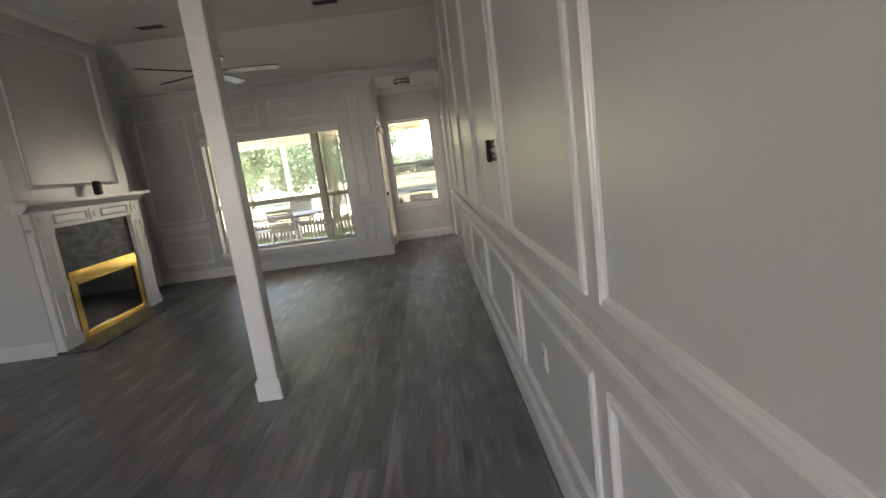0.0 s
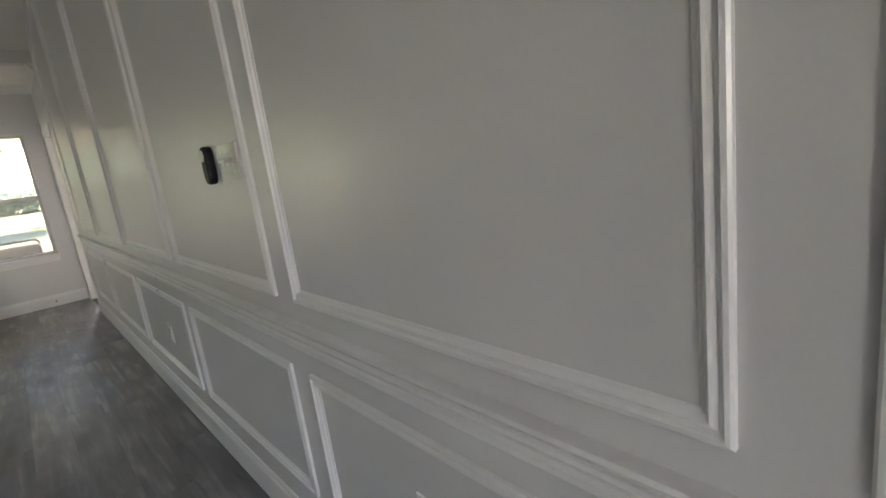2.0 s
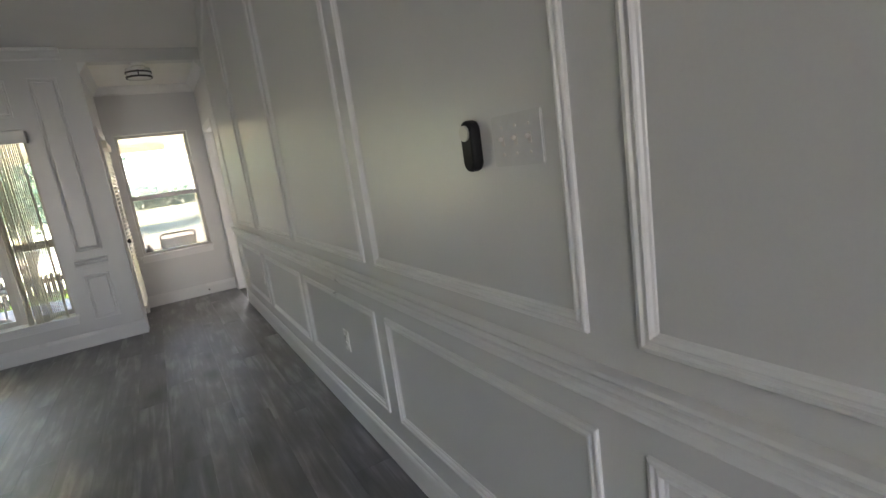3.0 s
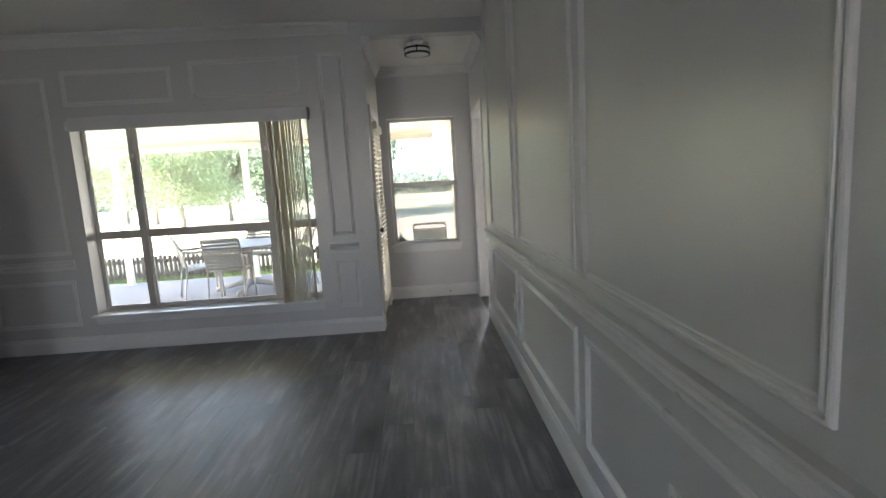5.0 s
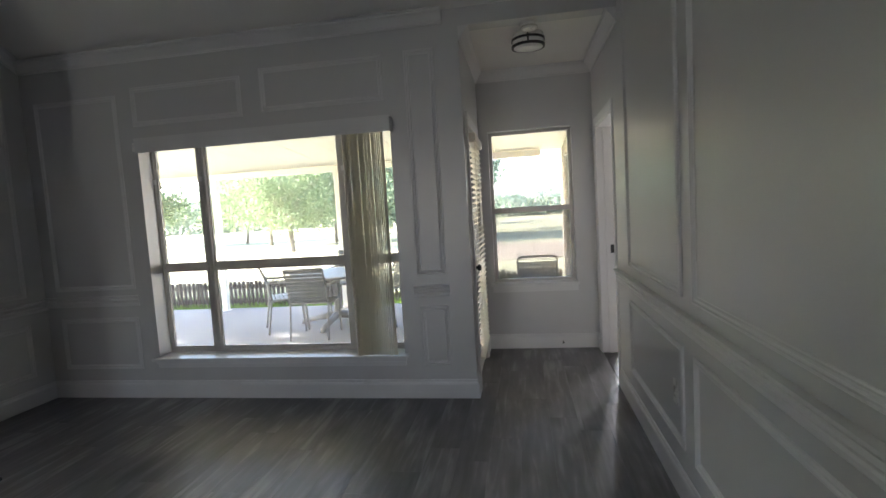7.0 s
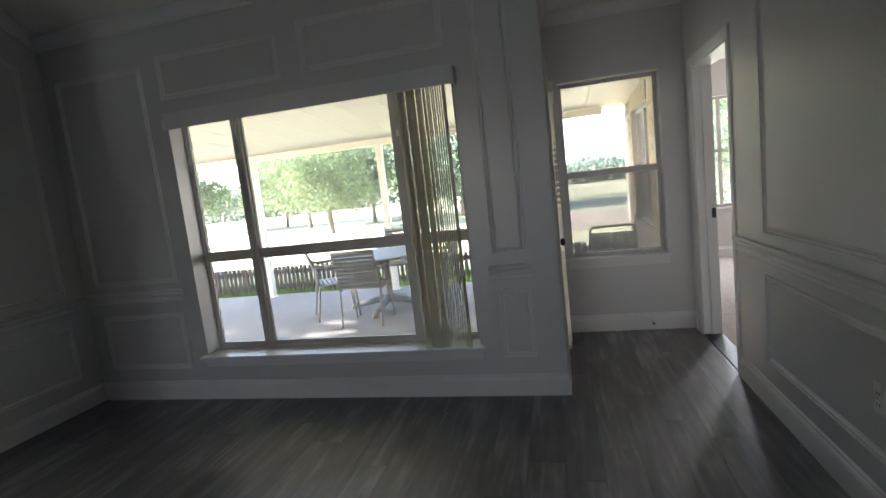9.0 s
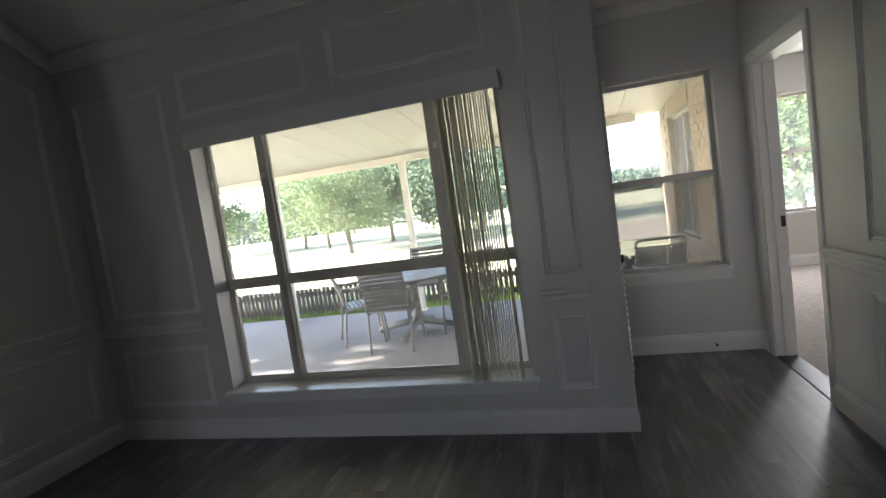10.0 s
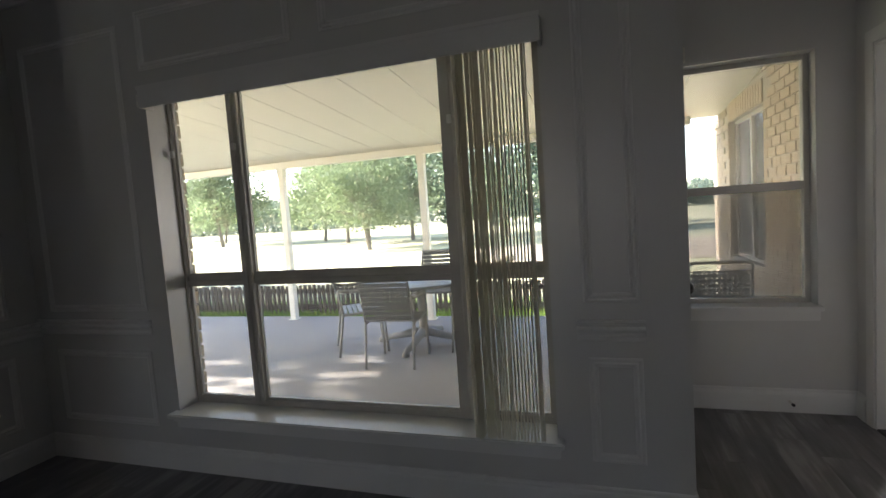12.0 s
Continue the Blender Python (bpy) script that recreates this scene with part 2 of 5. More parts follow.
CHAIRMETAL = surface("painted_patio_metal", (0.19, 0.178, 0.162), (0.26, 0.245, 0.225), 0.45, scale=9, fine=140, bump=0.03)
STRAP = surface("vinyl_strap", (0.058, 0.055, 0.052), (0.092, 0.088, 0.083), 0.5, scale=9, fine=120, bump=0.03)
DARKSTRAP = surface("dark_vinyl_sling", (0.22, 0.22, 0.225), (0.30, 0.30, 0.305), 0.55, scale=9, fine=120, bump=0.03)
GRASS = surface("lawn", (0.32, 0.34, 0.18), (0.54, 0.49, 0.36), 0.95, scale=0.12, fine=3.0, bump=0.3, spec=0.1)
TURF = leaf_material("turf_blade", (0.10, 0.22, 0.03), (0.24, 0.36, 0.06))
PATHDIRT = surface("pale_driveway", (0.27, 0.22, 0.165), (0.36, 0.30, 0.225), 0.95, scale=0.8, fine=12, bump=0.2)
BARK = surface("bark", (0.10, 0.085, 0.065), (0.24, 0.20, 0.16), 0.95, scale=6, stretch=(3, 3, 0.6), fine=30, bump=0.8)
LEAF = leaf_material("leaf_light", (0.115, 0.170, 0.085), (0.235, 0.300, 0.160))
LEAFDARK = leaf_material("leaf_dark", (0.08, 0.13, 0.085), (0.16, 0.22, 0.14))
# aerial haze is put into the leaf colour of the far trees
LEAFFAR = leaf_material("leaf_haze_tint", (0.13, 0.18, 0.135), (0.21, 0.26, 0.20))
ROOF = surface("roof_shingle", (0.10, 0.085, 0.075), (0.17, 0.15, 0.13), 0.95, scale=4, fine=30, bump=0.4)


# ---- mesh tools ----
def put(name, bm, material, parent=None, label="", kind="", category="", smooth=False):
    me = bpy.data.meshes.new(name)
    bmesh.ops.recalc_face_normals(bm, faces=bm.faces)
    bm.to_mesh(me)
    bm.free()
    me.materials.append(material)
    if smooth:
        for f in me.polygons:
            f.use_smooth = True
    ob = new(name, me)
    if parent is not None:
        ob.parent = parent
    return tagged(ob, label=label, kind=kind, category=category)


def part(name, bm, material, parent, label="", smooth=False):
    return put(name, bm, material, parent, label, smooth=smooth)


def thing(name, label, category, at=(0, 0, 0), group=""):
    ob = new(name)
    ob.location = at
    ob.empty_display_size = 0.05
    return tagged(ob, label, category, group)


def box(bm, x0, x1, y0, y1, z0, z1, bevel=0.0, m=None):
    b = bmesh.new()
    bmesh.ops.create_cube(b, size=1)
    bmesh.ops.scale(b, vec=(x1 - x0, y1 - y0, z1 - z0), verts=b.verts)
    bmesh.ops.translate(b, vec=((x0 + x1) / 2, (y0 + y1) / 2, (z0 + z1) / 2), verts=b.verts)
    if bevel:
        bmesh.ops.bevel(b, geom=b.edges[:], offset=bevel, segments=2, affect="EDGES")
    return join(bm, b, m)


def join(bm, b, m=None):
    if m is not None:
        b.transform(m)
    me = bpy.data.meshes.new("tmp")
    b.to_mesh(me)
    b.free()
    bm.from_mesh(me)
    bpy.data.meshes.remove(me)
    return bm


def slab(x0, x1, y0, y1, z0, z1, bevel=0.0):
    return box(bmesh.new(), x0, x1, y0, y1, z0, z1, bevel)


def tube(bm, a, b, r, r2=None, n=10):
    a, b = Vector(a), Vector(b)
    c = bmesh.new()
    bmesh.ops.create_cone(c, cap_ends=True, segments=n, radius1=r, radius2=r if r2 is None else r2, depth=(b - a).length)
    return join(bm, c, Matrix.Translation((a + b) / 2) @ (b - a).to_track_quat("Z", "Y").to_matrix().to_4x4())


def bent(bm, pts, r, n=8):
    for a, b in zip(pts, pts[1:]):
        tube(bm, a, b, r, n=n)
    for p in pts[1:-1]:
        c = bmesh.new()
        bmesh.ops.create_icosphere(c, subdivisions=1, radius=r)
        join(bm, c, Matrix.Translation(p))
    return bm


def lathe(bm, prof, at=(0, 0, 0), n=32):
    """Turn (radius, height) pairs about z."""
    rings = []
    for r, h in prof:
        rings.append([bm.verts.new((at[0] + r * math.cos(i * math.tau / n), at[1] + r * math.sin(i * math.tau / n), at[2] + h)) for i in range(n)])
    for p, q in zip(rings, rings[1:]):
        for i in range(n):
            bm.faces.new((p[i], p[(i + 1) % n], q[(i + 1) % n], q[i]))
    for ring in (rings[0], rings[-1]):
        bm.faces.new(ring)
    return bm


def frame_poly(pts, prof, to3):
    """Mitred moulding round a convex polygon. prof: (inward, proud) pairs; to3(u, v, d) gives the place."""
    bm = bmesh.new()
    n = len(pts)
    pts = [Vector(p) for p in pts]
    area = sum(pts[i].x * pts[(i + 1) % n].y - pts[(i + 1) % n].x * pts[i].y for i in range(n))
    if area < 0:
        pts.reverse()
    rings = []
    for i in range(n):
        a, b = (pts[i] - pts[i - 1]).normalized(), (pts[(i + 1) % n] - pts[i]).normalized()
        na, nb = Vector((-a.y, a.x)), Vector((-b.y, b.x))
        mit = (na + nb) / (1 + na.dot(nb))
        rings.append([bm.verts.new(to3(*(pts[i] + mit * w), d)) for w, d in prof])
    for i in range(n):
        p, q = rings[i], rings[(i + 1) % n]
        for k in range(len(prof) - 1):
            bm.faces.new((p[k], q[k], q[k + 1], p[k + 1]))
    return bm


def extrude_profile(prof, a, b, out):
    """A straight moulding from a to b. prof: (proud, up) pairs, closed; out: the way it stands proud."""
    bm = bmesh.new()
    a, b, out = Vector(a), Vector(b), Vector(out)
    ends = [[bm.verts.new(p + out * d + Vector((0, 0, h))) for d, h in prof] for p in (a, b)]
    k = len(prof)
    for i in range(k):
        bm.faces.new((ends[0][i], ends[0][(i + 1) % k], ends[1][(i + 1) % k], ends[1][i]))
    bm.faces.new(ends[0])
    bm.faces.new(ends[1])
    return bm


PANEL = [(0, 0), (0, 0.014), (0.004, 0.019), (0.010, 0.020), (0.013, 0.010), (0.018, 0.008), (0.022, 0.017), (0.026, 0.019), (0.030, 0.014), (0.033, 0.006), (0.038, 0.004), (0.040, 0)]
RAIL = [(0, 0), (0.010, 0), (0.014, 0.006), (0.014, 0.020), (0.008, 0.026), (0.008, 0.034), (0.022, 0.042), (0.026, 0.050), (0.022, 0.056), (0.014, 0.060), (0.016, 0.068), (0.034, 0.074), (0.037, 0.082), (0.032, 0.088), (0, 0.088)]
BASE = [(0, 0), (0.016, 0), (0.016, 0.105), (0.013, 0.118), (0.009, 0.124), (0.008, 0.136), (0.004, 0.142), (0, 0.142)]
CROWN = [(0, -0.095), (0.010, -0.095), (0.012, -0.080), (0.022, -0.070), (0.045, -0.034), (0.058, -0.022), (0.060, -0.010), (0.070, -0.008), (0.070, 0), (0, 0)]


def on_east(u, v, d):
    return (EX - d * 0.62, u, v)


def on_north(u, v, d):
    return (u, NY - d * 0.36, v)


def on_west(u, v, d):
    return (WX + d * 0.45, u, v)


def on_breast(u, v, d):
    return (BX + d, u, v)


# ---- plan ----
EX, WX, NY, SY = 0.565, -4.09, 7.82, -3.1      # the living room's walls
HX, HY = -0.49, 9.083                           # the hall nook's west and north walls
BX, B0, B1 = -3.50, 4.79, 6.53                  # chimney breast
CZ, CN, SLOPE = 3.27, 2.775, 0.545              # flat ceiling, height at the north wall, rake
BREAK = NY - (CZ - CN) / SLOPE
HZ = 2.655                                      # nook ceiling
W0, W1, WZ0, WZ1 = -3.075, -1.02, 0.335, 2.096    # picture window
V0, V1, VZ0, VZ1 = -0.40, 0.375, 0.64, 2.10     # nook window
D0, D1, DZ = 8.12, 8.90, 2.045                  # bedroom door
P0, P1 = 8.02, 8.78                             # patio door
TH = 0.13
PZ = -0.10                                      # patio level


def wall_with_hole(name, axis, a0, a1, z0, z1, face, back, holes, material=WALL, label=""):
    """A wall along x or y between face and back, with rectangular holes (u0, u1, v0, v1)."""
    bm = bmesh.new()
    us = sorted({a0, a1, *[h[0] for h in holes], *[h[1] for h in holes]})
    for u0, u1 in zip(us, us[1:]):
        spans = [(z0, z1)]
        for h in holes:
            if h[0] < u1 - 1e-6 and h[1] > u0 + 1e-6:
                cut = []
                for s0, s1 in spans:
                    if h[2] > s0:
                        cut.append((s0, min(s1, h[2])))
                    if h[3] < s1:
                        cut.append((max(s0, h[3]), s1))
                spans = cut
        for s0, s1 in spans:
            lo, hi = min(face, back), max(face, back)
            if axis == "x":
                box(bm, u0, u1, lo, hi, s0, s1)
            else:
                box(bm, lo, hi, u0, u1, s0, s1)
    bmesh.ops.remove_doubles(bm, verts=bm.verts, dist=1e-5)
    return put(name, bm, material, label=label or "off-white semi-gloss painted wall with picture-frame moulding", kind="structure", category="wall")


TOP = CZ + 0.15
wall_east = wall_with_hole("wall_east", "y", SY, HY + 0.2, -0.02, TOP, EX, EX + TH, [(D0, D1, -0.02, DZ)])
wall_north = wall_with_hole("wall_north", "x", WX - TH, HX, -0.02, TOP, NY, NY + TH, [(W0, W1, WZ0, WZ1)])
wall_header = put("wall_header", slab(HX, EX, NY, NY + TH, HZ, TOP), WALL, label="off-white wall above the nook opening", kind="structure", category="wall")
wall_west = wall_with_hole("wall_west", "y", SY - TH, NY, -0.02, TOP, WX, WX - TH, [])
# the opening in this unseen wall is added to let daylight in
wall_south = wall_with_hole("wall_south", "x", WX, EX + TH, -0.02, TOP, SY, SY - TH, [(-3.3, -2.2, 0.8, 2.1)], label="unseen off-white wall with an opening added to let daylight in")
wall_nook_west = wall_with_hole("wall_nook_west", "y", NY + TH, HY, -0.02, HZ + 0.1, HX, HX - TH, [(P0, P1, -0.02, 2.03)], label="plain off-white painted nook wall")
wall_nook_north = wall_with_hole("wall_nook_north", "x", HX - TH, EX, -0.02, HZ + 0.1, HY, HY + TH, [(V0, V1, VZ0, VZ1)], label="plain off-white painted nook wall")
chimney_breast = put("chimney_breast", slab(WX, BX, B0, B1, -0.02, CZ + 0.02, 0.004), WALL, label="off-white chimney breast with a framed panel", kind="structure", category="wall")

# floors and ceilings
bm = slab(WX - TH, EX + TH, SY - TH, NY + TH, -0.12, -0.012)
box(bm, HX - TH, EX + TH, NY + TH, HY + TH, -0.12, -0.012)
subfloor = put("floor", bm, BLACK, label="grey wood-look plank floor", kind="structure", category="floor")
bm = slab(WX, EX, SY, BREAK, CZ, CZ + 0.08)
vs = [bm.verts.new(c) for c in ((WX, BREAK, CZ), (EX, BREAK, CZ), (EX, NY, CN), (WX, NY, CN), (WX, BREAK, CZ + 0.08), (EX, BREAK, CZ + 0.08), (EX, NY, CN + 0.08), (WX, NY, CN + 0.08))]
for f in ((0, 1, 2, 3), (4, 5, 6, 7), (0, 1, 5, 4), (1, 2, 6, 5), (2, 3, 7, 6), (3, 0, 4, 7)):
    bm.faces.new([vs[i] for i in f])
ceiling = put("ceiling", bm, CEIL, label="off-white ceiling that slopes down to the window wall", kind="structure", category="ceiling")
nook_ceiling = put("ceiling_nook", slab(HX, EX, NY + TH, HY, HZ, HZ + 0.08), CEIL, label="flat off-white nook ceiling", kind="structure", category="ceiling")

# ---- mouldings of the living room ----
def ceiling_at(y):
    return CZ if y < BREAK else CN + SLOPE * (NY - y)


E_SPLITS = [(-2.55, -1.26), (-1.14, 0.10), (0.215, 1.375), (1.49, 2.61), (2.735, 3.865), (3.985, 5.155), (5.265, 6.43), (6.575, 7.64)]
for u0, u1 in E_SPLITS:
    tops = [ceiling_at(u0) - 0.24, ceiling_at(u1) - 0.24]
    part("panel_moulding", frame_poly([(u0, 0.948), (u1, 0.948), (u1, tops[1]), (u0, tops[0])], PANEL, on_east), TRIM, wall_east)
    part("panel_moulding", frame_poly([(u0, 0.25), (u1, 0.25), (u1, 0.728), (u0, 0.728)], PANEL, on_east), TRIM, wall_east)
part("chair_rail", extrude_profile(RAIL, (EX, SY, 0.798), (EX, D0 - 0.075, 0.798), (-1, 0, 0)), TRIM, wall_east)
part("baseboard", extrude_profile(BASE, (EX, SY, 0), (EX, D0 - 0.075, 0), (-1, 0, 0)), TRIM, wall_east)
part("baseboard", extrude_profile(BASE, (EX, D1 + 0.075, 0), (EX, HY, 0), (-1, 0, 0)), TRIM, wall_east)

for u0, u1, v0, v1 in ((-3.09, -2.155, 2.185, 2.485), (-2.0, -1.05, 2.20, 2.52), (-0.89, -0.67, 0.925, 2.53), (-0.88, -0.668, 0.25, 0.695), (-3.98, -3.225, 0.90, 2.44), (-3.96, -3.23, 0.24, 0.67)):
    part("panel_moulding", frame_poly([(u0, v0), (u1, v0), (u1, v1), (u0, v1)], PANEL, on_north), TRIM, wall_north)
for u0, u1 in ((WX, W0 - 0.13), (W1 + 0.10, -0.655)):
    part("chair_rail", extrude_profile([(d * 0.5, h) for d, h in RAIL], (u0, NY, 0.765), (u1, NY, 0.765), (0, -1, 0)), TRIM, wall_north)
part("baseboard", extrude_profile(BASE, (WX, NY, 0), (HX, NY, 0), (0, -1, 0)), TRIM, wall_north)
part("crown_moulding", extrude_profile(CROWN, (WX, NY, CN), (-0.60, NY, CN), (0, -1, 0)), TRIM, wall_north)

wy0, wy1 = 6.72, 7.66
part("panel_moulding", frame_poly([(wy0, 0.885), (wy1, 0.885), (wy1, ceiling_at(wy1) - 0.32), (wy0, min(ceiling_at(wy0) - 0.32, 3.0))], PANEL, on_west), TRIM, wall_west)
part("panel_moulding", frame_poly([(wy0, 0.235), (wy1, 0.235), (wy1, 0.66), (wy0, 0.66)], PANEL, on_west), TRIM, wall_west)
part("chair_rail", extrude_profile(RAIL, (WX, B1, 0.75), (WX, NY, 0.75), (1, 0, 0)), TRIM, wall_west)
part("baseboard", extrude_profile(BASE, (WX, B1, 0), (WX, NY, 0), (1, 0, 0)), TRIM, wall_west)
part("baseboard", extrude_profile(BASE, (WX, SY, 0), (WX, B0, 0), (1, 0, 0)), TRIM, wall_west)


def rake(y0, y1):
    """Crown that follows the ceiling along the west wall."""
    bm = bmesh.new()
    ends = [[bm.verts.new((WX + d, y, ceiling_at(y) + h)) for d, h in CROWN] for y in (y0, y1)]
    k = len(CROWN)
    for i in range(k):
        bm.faces.new((ends[0][i], ends[0][(i + 1) % k], ends[1][(i + 1) % k], ends[1][i]))
    bm.faces.new(ends[0]), bm.faces.new(ends[1])
    return bm


part("crown_moulding", rake(BREAK, NY), TRIM, wall_west)
part("crown_moulding", rake(B1, BREAK), TRIM, wall_west)
part("crown_moulding", extrude_profile(CROWN, (BX, B0, CZ), (BX, B1, CZ), (1, 0, 0)), TRIM, chimney_breast)
part("panel_moulding", frame_poly([(B0 + 0.2, 1.56), (B1 - 0.2, 1.56), (B1 - 0.2, 3.04), (B0 + 0.2, 3.04)], PANEL, on_breast), TRIM, chimney_breast)
part("baseboard", extrude_profile(BASE, (WX, B0, 0), (BX, B0, 0), (0, -1, 0)), TRIM, chimney_breast)
part("baseboard", extrude_profile(BASE, (WX, B1, 0), (BX, B1, 0), (0, 1, 0)), TRIM, chimney_breast)

# nook trim
part("baseboard", extrude_profile(BASE, (HX, NY - 0.016, 0), (HX, P0 - 0.07, 0), (1, 0, 0)), TRIM, wall_nook_west)
part("baseboard", extrude_profile(BASE, (HX, P1 + 0.07, 0), (HX, HY, 0), (1, 0, 0)), TRIM, wall_nook_west)
part("baseboard", extrude_profile(BASE, (HX, HY, 0), (EX, HY, 0), (0, -1, 0)), TRIM, wall_nook_north)
part("crown_moulding", extrude_profile(CROWN, (HX, NY + 0.002, HZ), (HX, HY, HZ), (1, 0, 0)), TRIM, wall_nook_west)
part("crown_moulding", extrude_profile(CROWN, (HX, HY, HZ), (EX, HY, HZ), (0, -1, 0)), TRIM, wall_nook_north)
part("crown_moulding", extrude_profile(CROWN, (EX, NY + 0.002, HZ), (EX, HY, HZ), (-1, 0, 0)), TRIM, wall_east)

# ---- column ----
column = thing("column", "square white painted post with a plinth block, standing on the floor", "column", (-0.978, 3.245, 0))
tagged(column, kind="structure")
bm = slab(-0.062, 0.062, -0.062, 0.062, 0.142, CZ, 0.006)
part("shaft", bm, TRIM, column)
bm = slab(-0.078, 0.078, -0.078, 0.078, 0, 0.128, 0.004)
box(bm, -0.070, 0.070, -0.070, 0.070, 0.128, 0.142, 0.004)
part("plinth", bm, TRIM, column)

# ---- picture window ----
window_1 = thing("window_1", "wide bronze-grey aluminium picture window with a middle rail", "window", ((W0 + W1) / 2, NY, WZ0))
tagged(window_1, kind="structure")
FY0, FY1 = NY + 0.135, NY + 0.180


def in_thing(ob, bm):
    bmesh.ops.translate(bm, vec=-ob.location, verts=bm.verts)
    return bm


fr = bmesh.new()
box(fr, W0, W0 + 0.018, FY0, FY1, WZ0, WZ1, 0.003)
box(fr, W1 - 0.03, W1, FY0, FY1, WZ0, WZ1, 0.003)
box(fr, W0, W1, FY0 + 0.002, FY1 - 0.002, WZ0, WZ0 + 0.035, 0.003)
box(fr, W0, W1, FY0 + 0.002, FY1 - 0.002, WZ1 - 0.04, WZ1, 0.003)
part("window_frame", in_thing(window_1, fr), ALU, window_1)
for x0, x1 in ((-2.670, -2.605), (-1.485, -1.400)):
    b = slab(x0, x1, FY0 - 0.012, FY1 + 0.004, WZ0 + 0.02, WZ1, 0.004)
    box(b, (x0 + x1) / 2 - 0.008, (x0 + x1) / 2 + 0.008, FY0 - 0.018, FY0, WZ0 + 0.03, WZ1, 0.003)
    part("mullion", in_thing(window_1, b), ALU, window_1)
for x0, x1 in ((W0 + 0.018, -2.670), (-2.605, -1.485), (-1.400, W1 - 0.03)):
    b = slab(x0, x1, FY0 - 0.004, FY1, 1.020, 1.044, 0.003)
    box(b, x0, x1, FY0 + 0.006, FY1 + 0.002, 1.044, 1.074, 0.003)
    part("meeting_rail", in_thing(window_1, b), ALU, window_1)
    for z0, z1 in ((WZ0 + 0.035, 1.022), (1.072, WZ1 - 0.04)):
        g = part("pane", in_thing(window_1, slab(x0 - 0.004, x1 + 0.004, FY0 + 0.022, FY0 + 0.027, z0 - 0.004, z1 + 0.004)), THINHAZEGLASS if z0 < 1 else GLASS, window_1)
        g.visible_shadow = False
        e = bmesh.new()
        for a in ((x0, x0 + 0.010, z0, z1), (x1 - 0.010, x1, z0, z1), (x0 + 0.010, x1 - 0.010, z0, z0 + 0.012), (x0 + 0.010, x1 - 0.010, z1 - 0.012, z1)):
            box(e, a[0], a[1], FY0 + 0.012, FY0 + 0.036, a[2], a[3], 0.002)
        part("sash", in_thing(window_1, e), ALU, window_1)
for x in (W0 + 0.025, -2.637, -1.442):
    part("sash_clip", in_thing(window_1, slab(x - 0.012, x + 0.012, FY0 - 0.026, FY0 - 0.010, 1.735, 1.775, 0.003)), PLASTIC, window_1, "small pale plastic sash clip")
sill = slab(W0 - 0.03, W1 + 0.03, NY - 0.065, FY0 + 0.004, WZ0 - 0.022, WZ0 + 0.004, 0.006)
box(sill, W0 - 0.015, W1 + 0.015, NY - 0.035, NY, WZ0 - 0.048, WZ0 - 0.022, 0.006)
box(sill, W0 - 0.01, W1 + 0.01, NY - 0.018, NY, WZ0 - 0.085, WZ0 - 0.048, 0.005)
part("window_sill", in_thing(window_1, sill), TRIM, window_1)

# vertical blind: valance, stacked vanes, rail
blind = thing("vertical_blind", "cream vertical blind stacked open under a white valance", "blind", (-2.03, NY - 0.05, WZ0))
valance = part("valance", in_thing(blind, slab(-3.028, -1.000, NY - 0.088, NY - 0.078, 1.968, 2.076, 0.004)), TRIM, blind)
for x0, x1 in ((-3.027, -3.016), (-1.012, -1.001)):
    part("valance_return", in_thing(blind, slab(x0, x1, NY - 0.078, NY - 0.001, 1.970, 2.074, 0.002)), TRIM, valance)
part("valance_top", in_thing(blind, slab(-3.016, -1.012, NY - 0.078, NY - 0.001, 2.064, 2.074, 0.002)), TRIM, valance)
part("valance_bead", in_thing(blind, slab(-3.030, -0.998, NY - 0.093, NY - 0.0885, 2.058, 2.079, 0.002)), TRIM, valance)
part("head_rail", in_thing(blind, slab(-3.005, -1.018, NY - 0.060, NY - 0.025, 2.020, 2.062, 0.003)), PLASTIC, blind)
part("end_bracket", in_thing(blind, slab(-3.085, -3.030, NY - 0.050, NY - 0.001, 1.985, 2.055, 0.006)), PLASTIC, blind)
vane = None
rng = random.Random(5)
# a tight bundle at the leading edge, a dark slot, then vanes that open out towards the jamb
steps = [0.0060] * 5 + [0.018] + [0.0110] * 11 + [0.0140] * 8 + [0.0075] * 2
x = -1.362
for i, step in enumerate([0.0] + steps):
    x += step + rng.uniform(-0.0012, 0.0012)
    if vane is None:
        bmv = bmesh.new()
        cols = []
        for k in range(7):
            u = k / 6 - 0.5
            cols.append([bmv.verts.new((0.0068 * (1 - 4 * u * u), u * 0.070, z)) for z in (0.0, 1.675)])
        for p, q in zip(cols, cols[1:]):
            bmv.faces.new((p[0], q[0], q[1], p[1]))
        vane = part("vane", bmv, VANE, blind, smooth=True)
        ob = vane
    else:
        ob = new("vane", vane.data)
        ob.parent = blind
    ob.matrix_basis = pose(x - blind.location.x, 0.008 + rng.uniform(-0.003, 0.003), 0.012 + rng.uniform(-0.004, 0.004), rng.uniform(-0.12, 0.12), rng.uniform(-0.06, 0.06), (-4.0 if i < 6 else 8.0) + rng.uniform(-1.6, 1.6))
    part("vane_clip", in_thing(blind, slab(x - 0.002, x + 0.002, NY - 0.050, NY - 0.034, 2.014, 2.024)), PLASTIC, blind)
b = bmesh.new()
tube(b, (-1.344, NY - 0.088, 0.42), (-1.344, NY - 0.070, 1.99), 0.005)
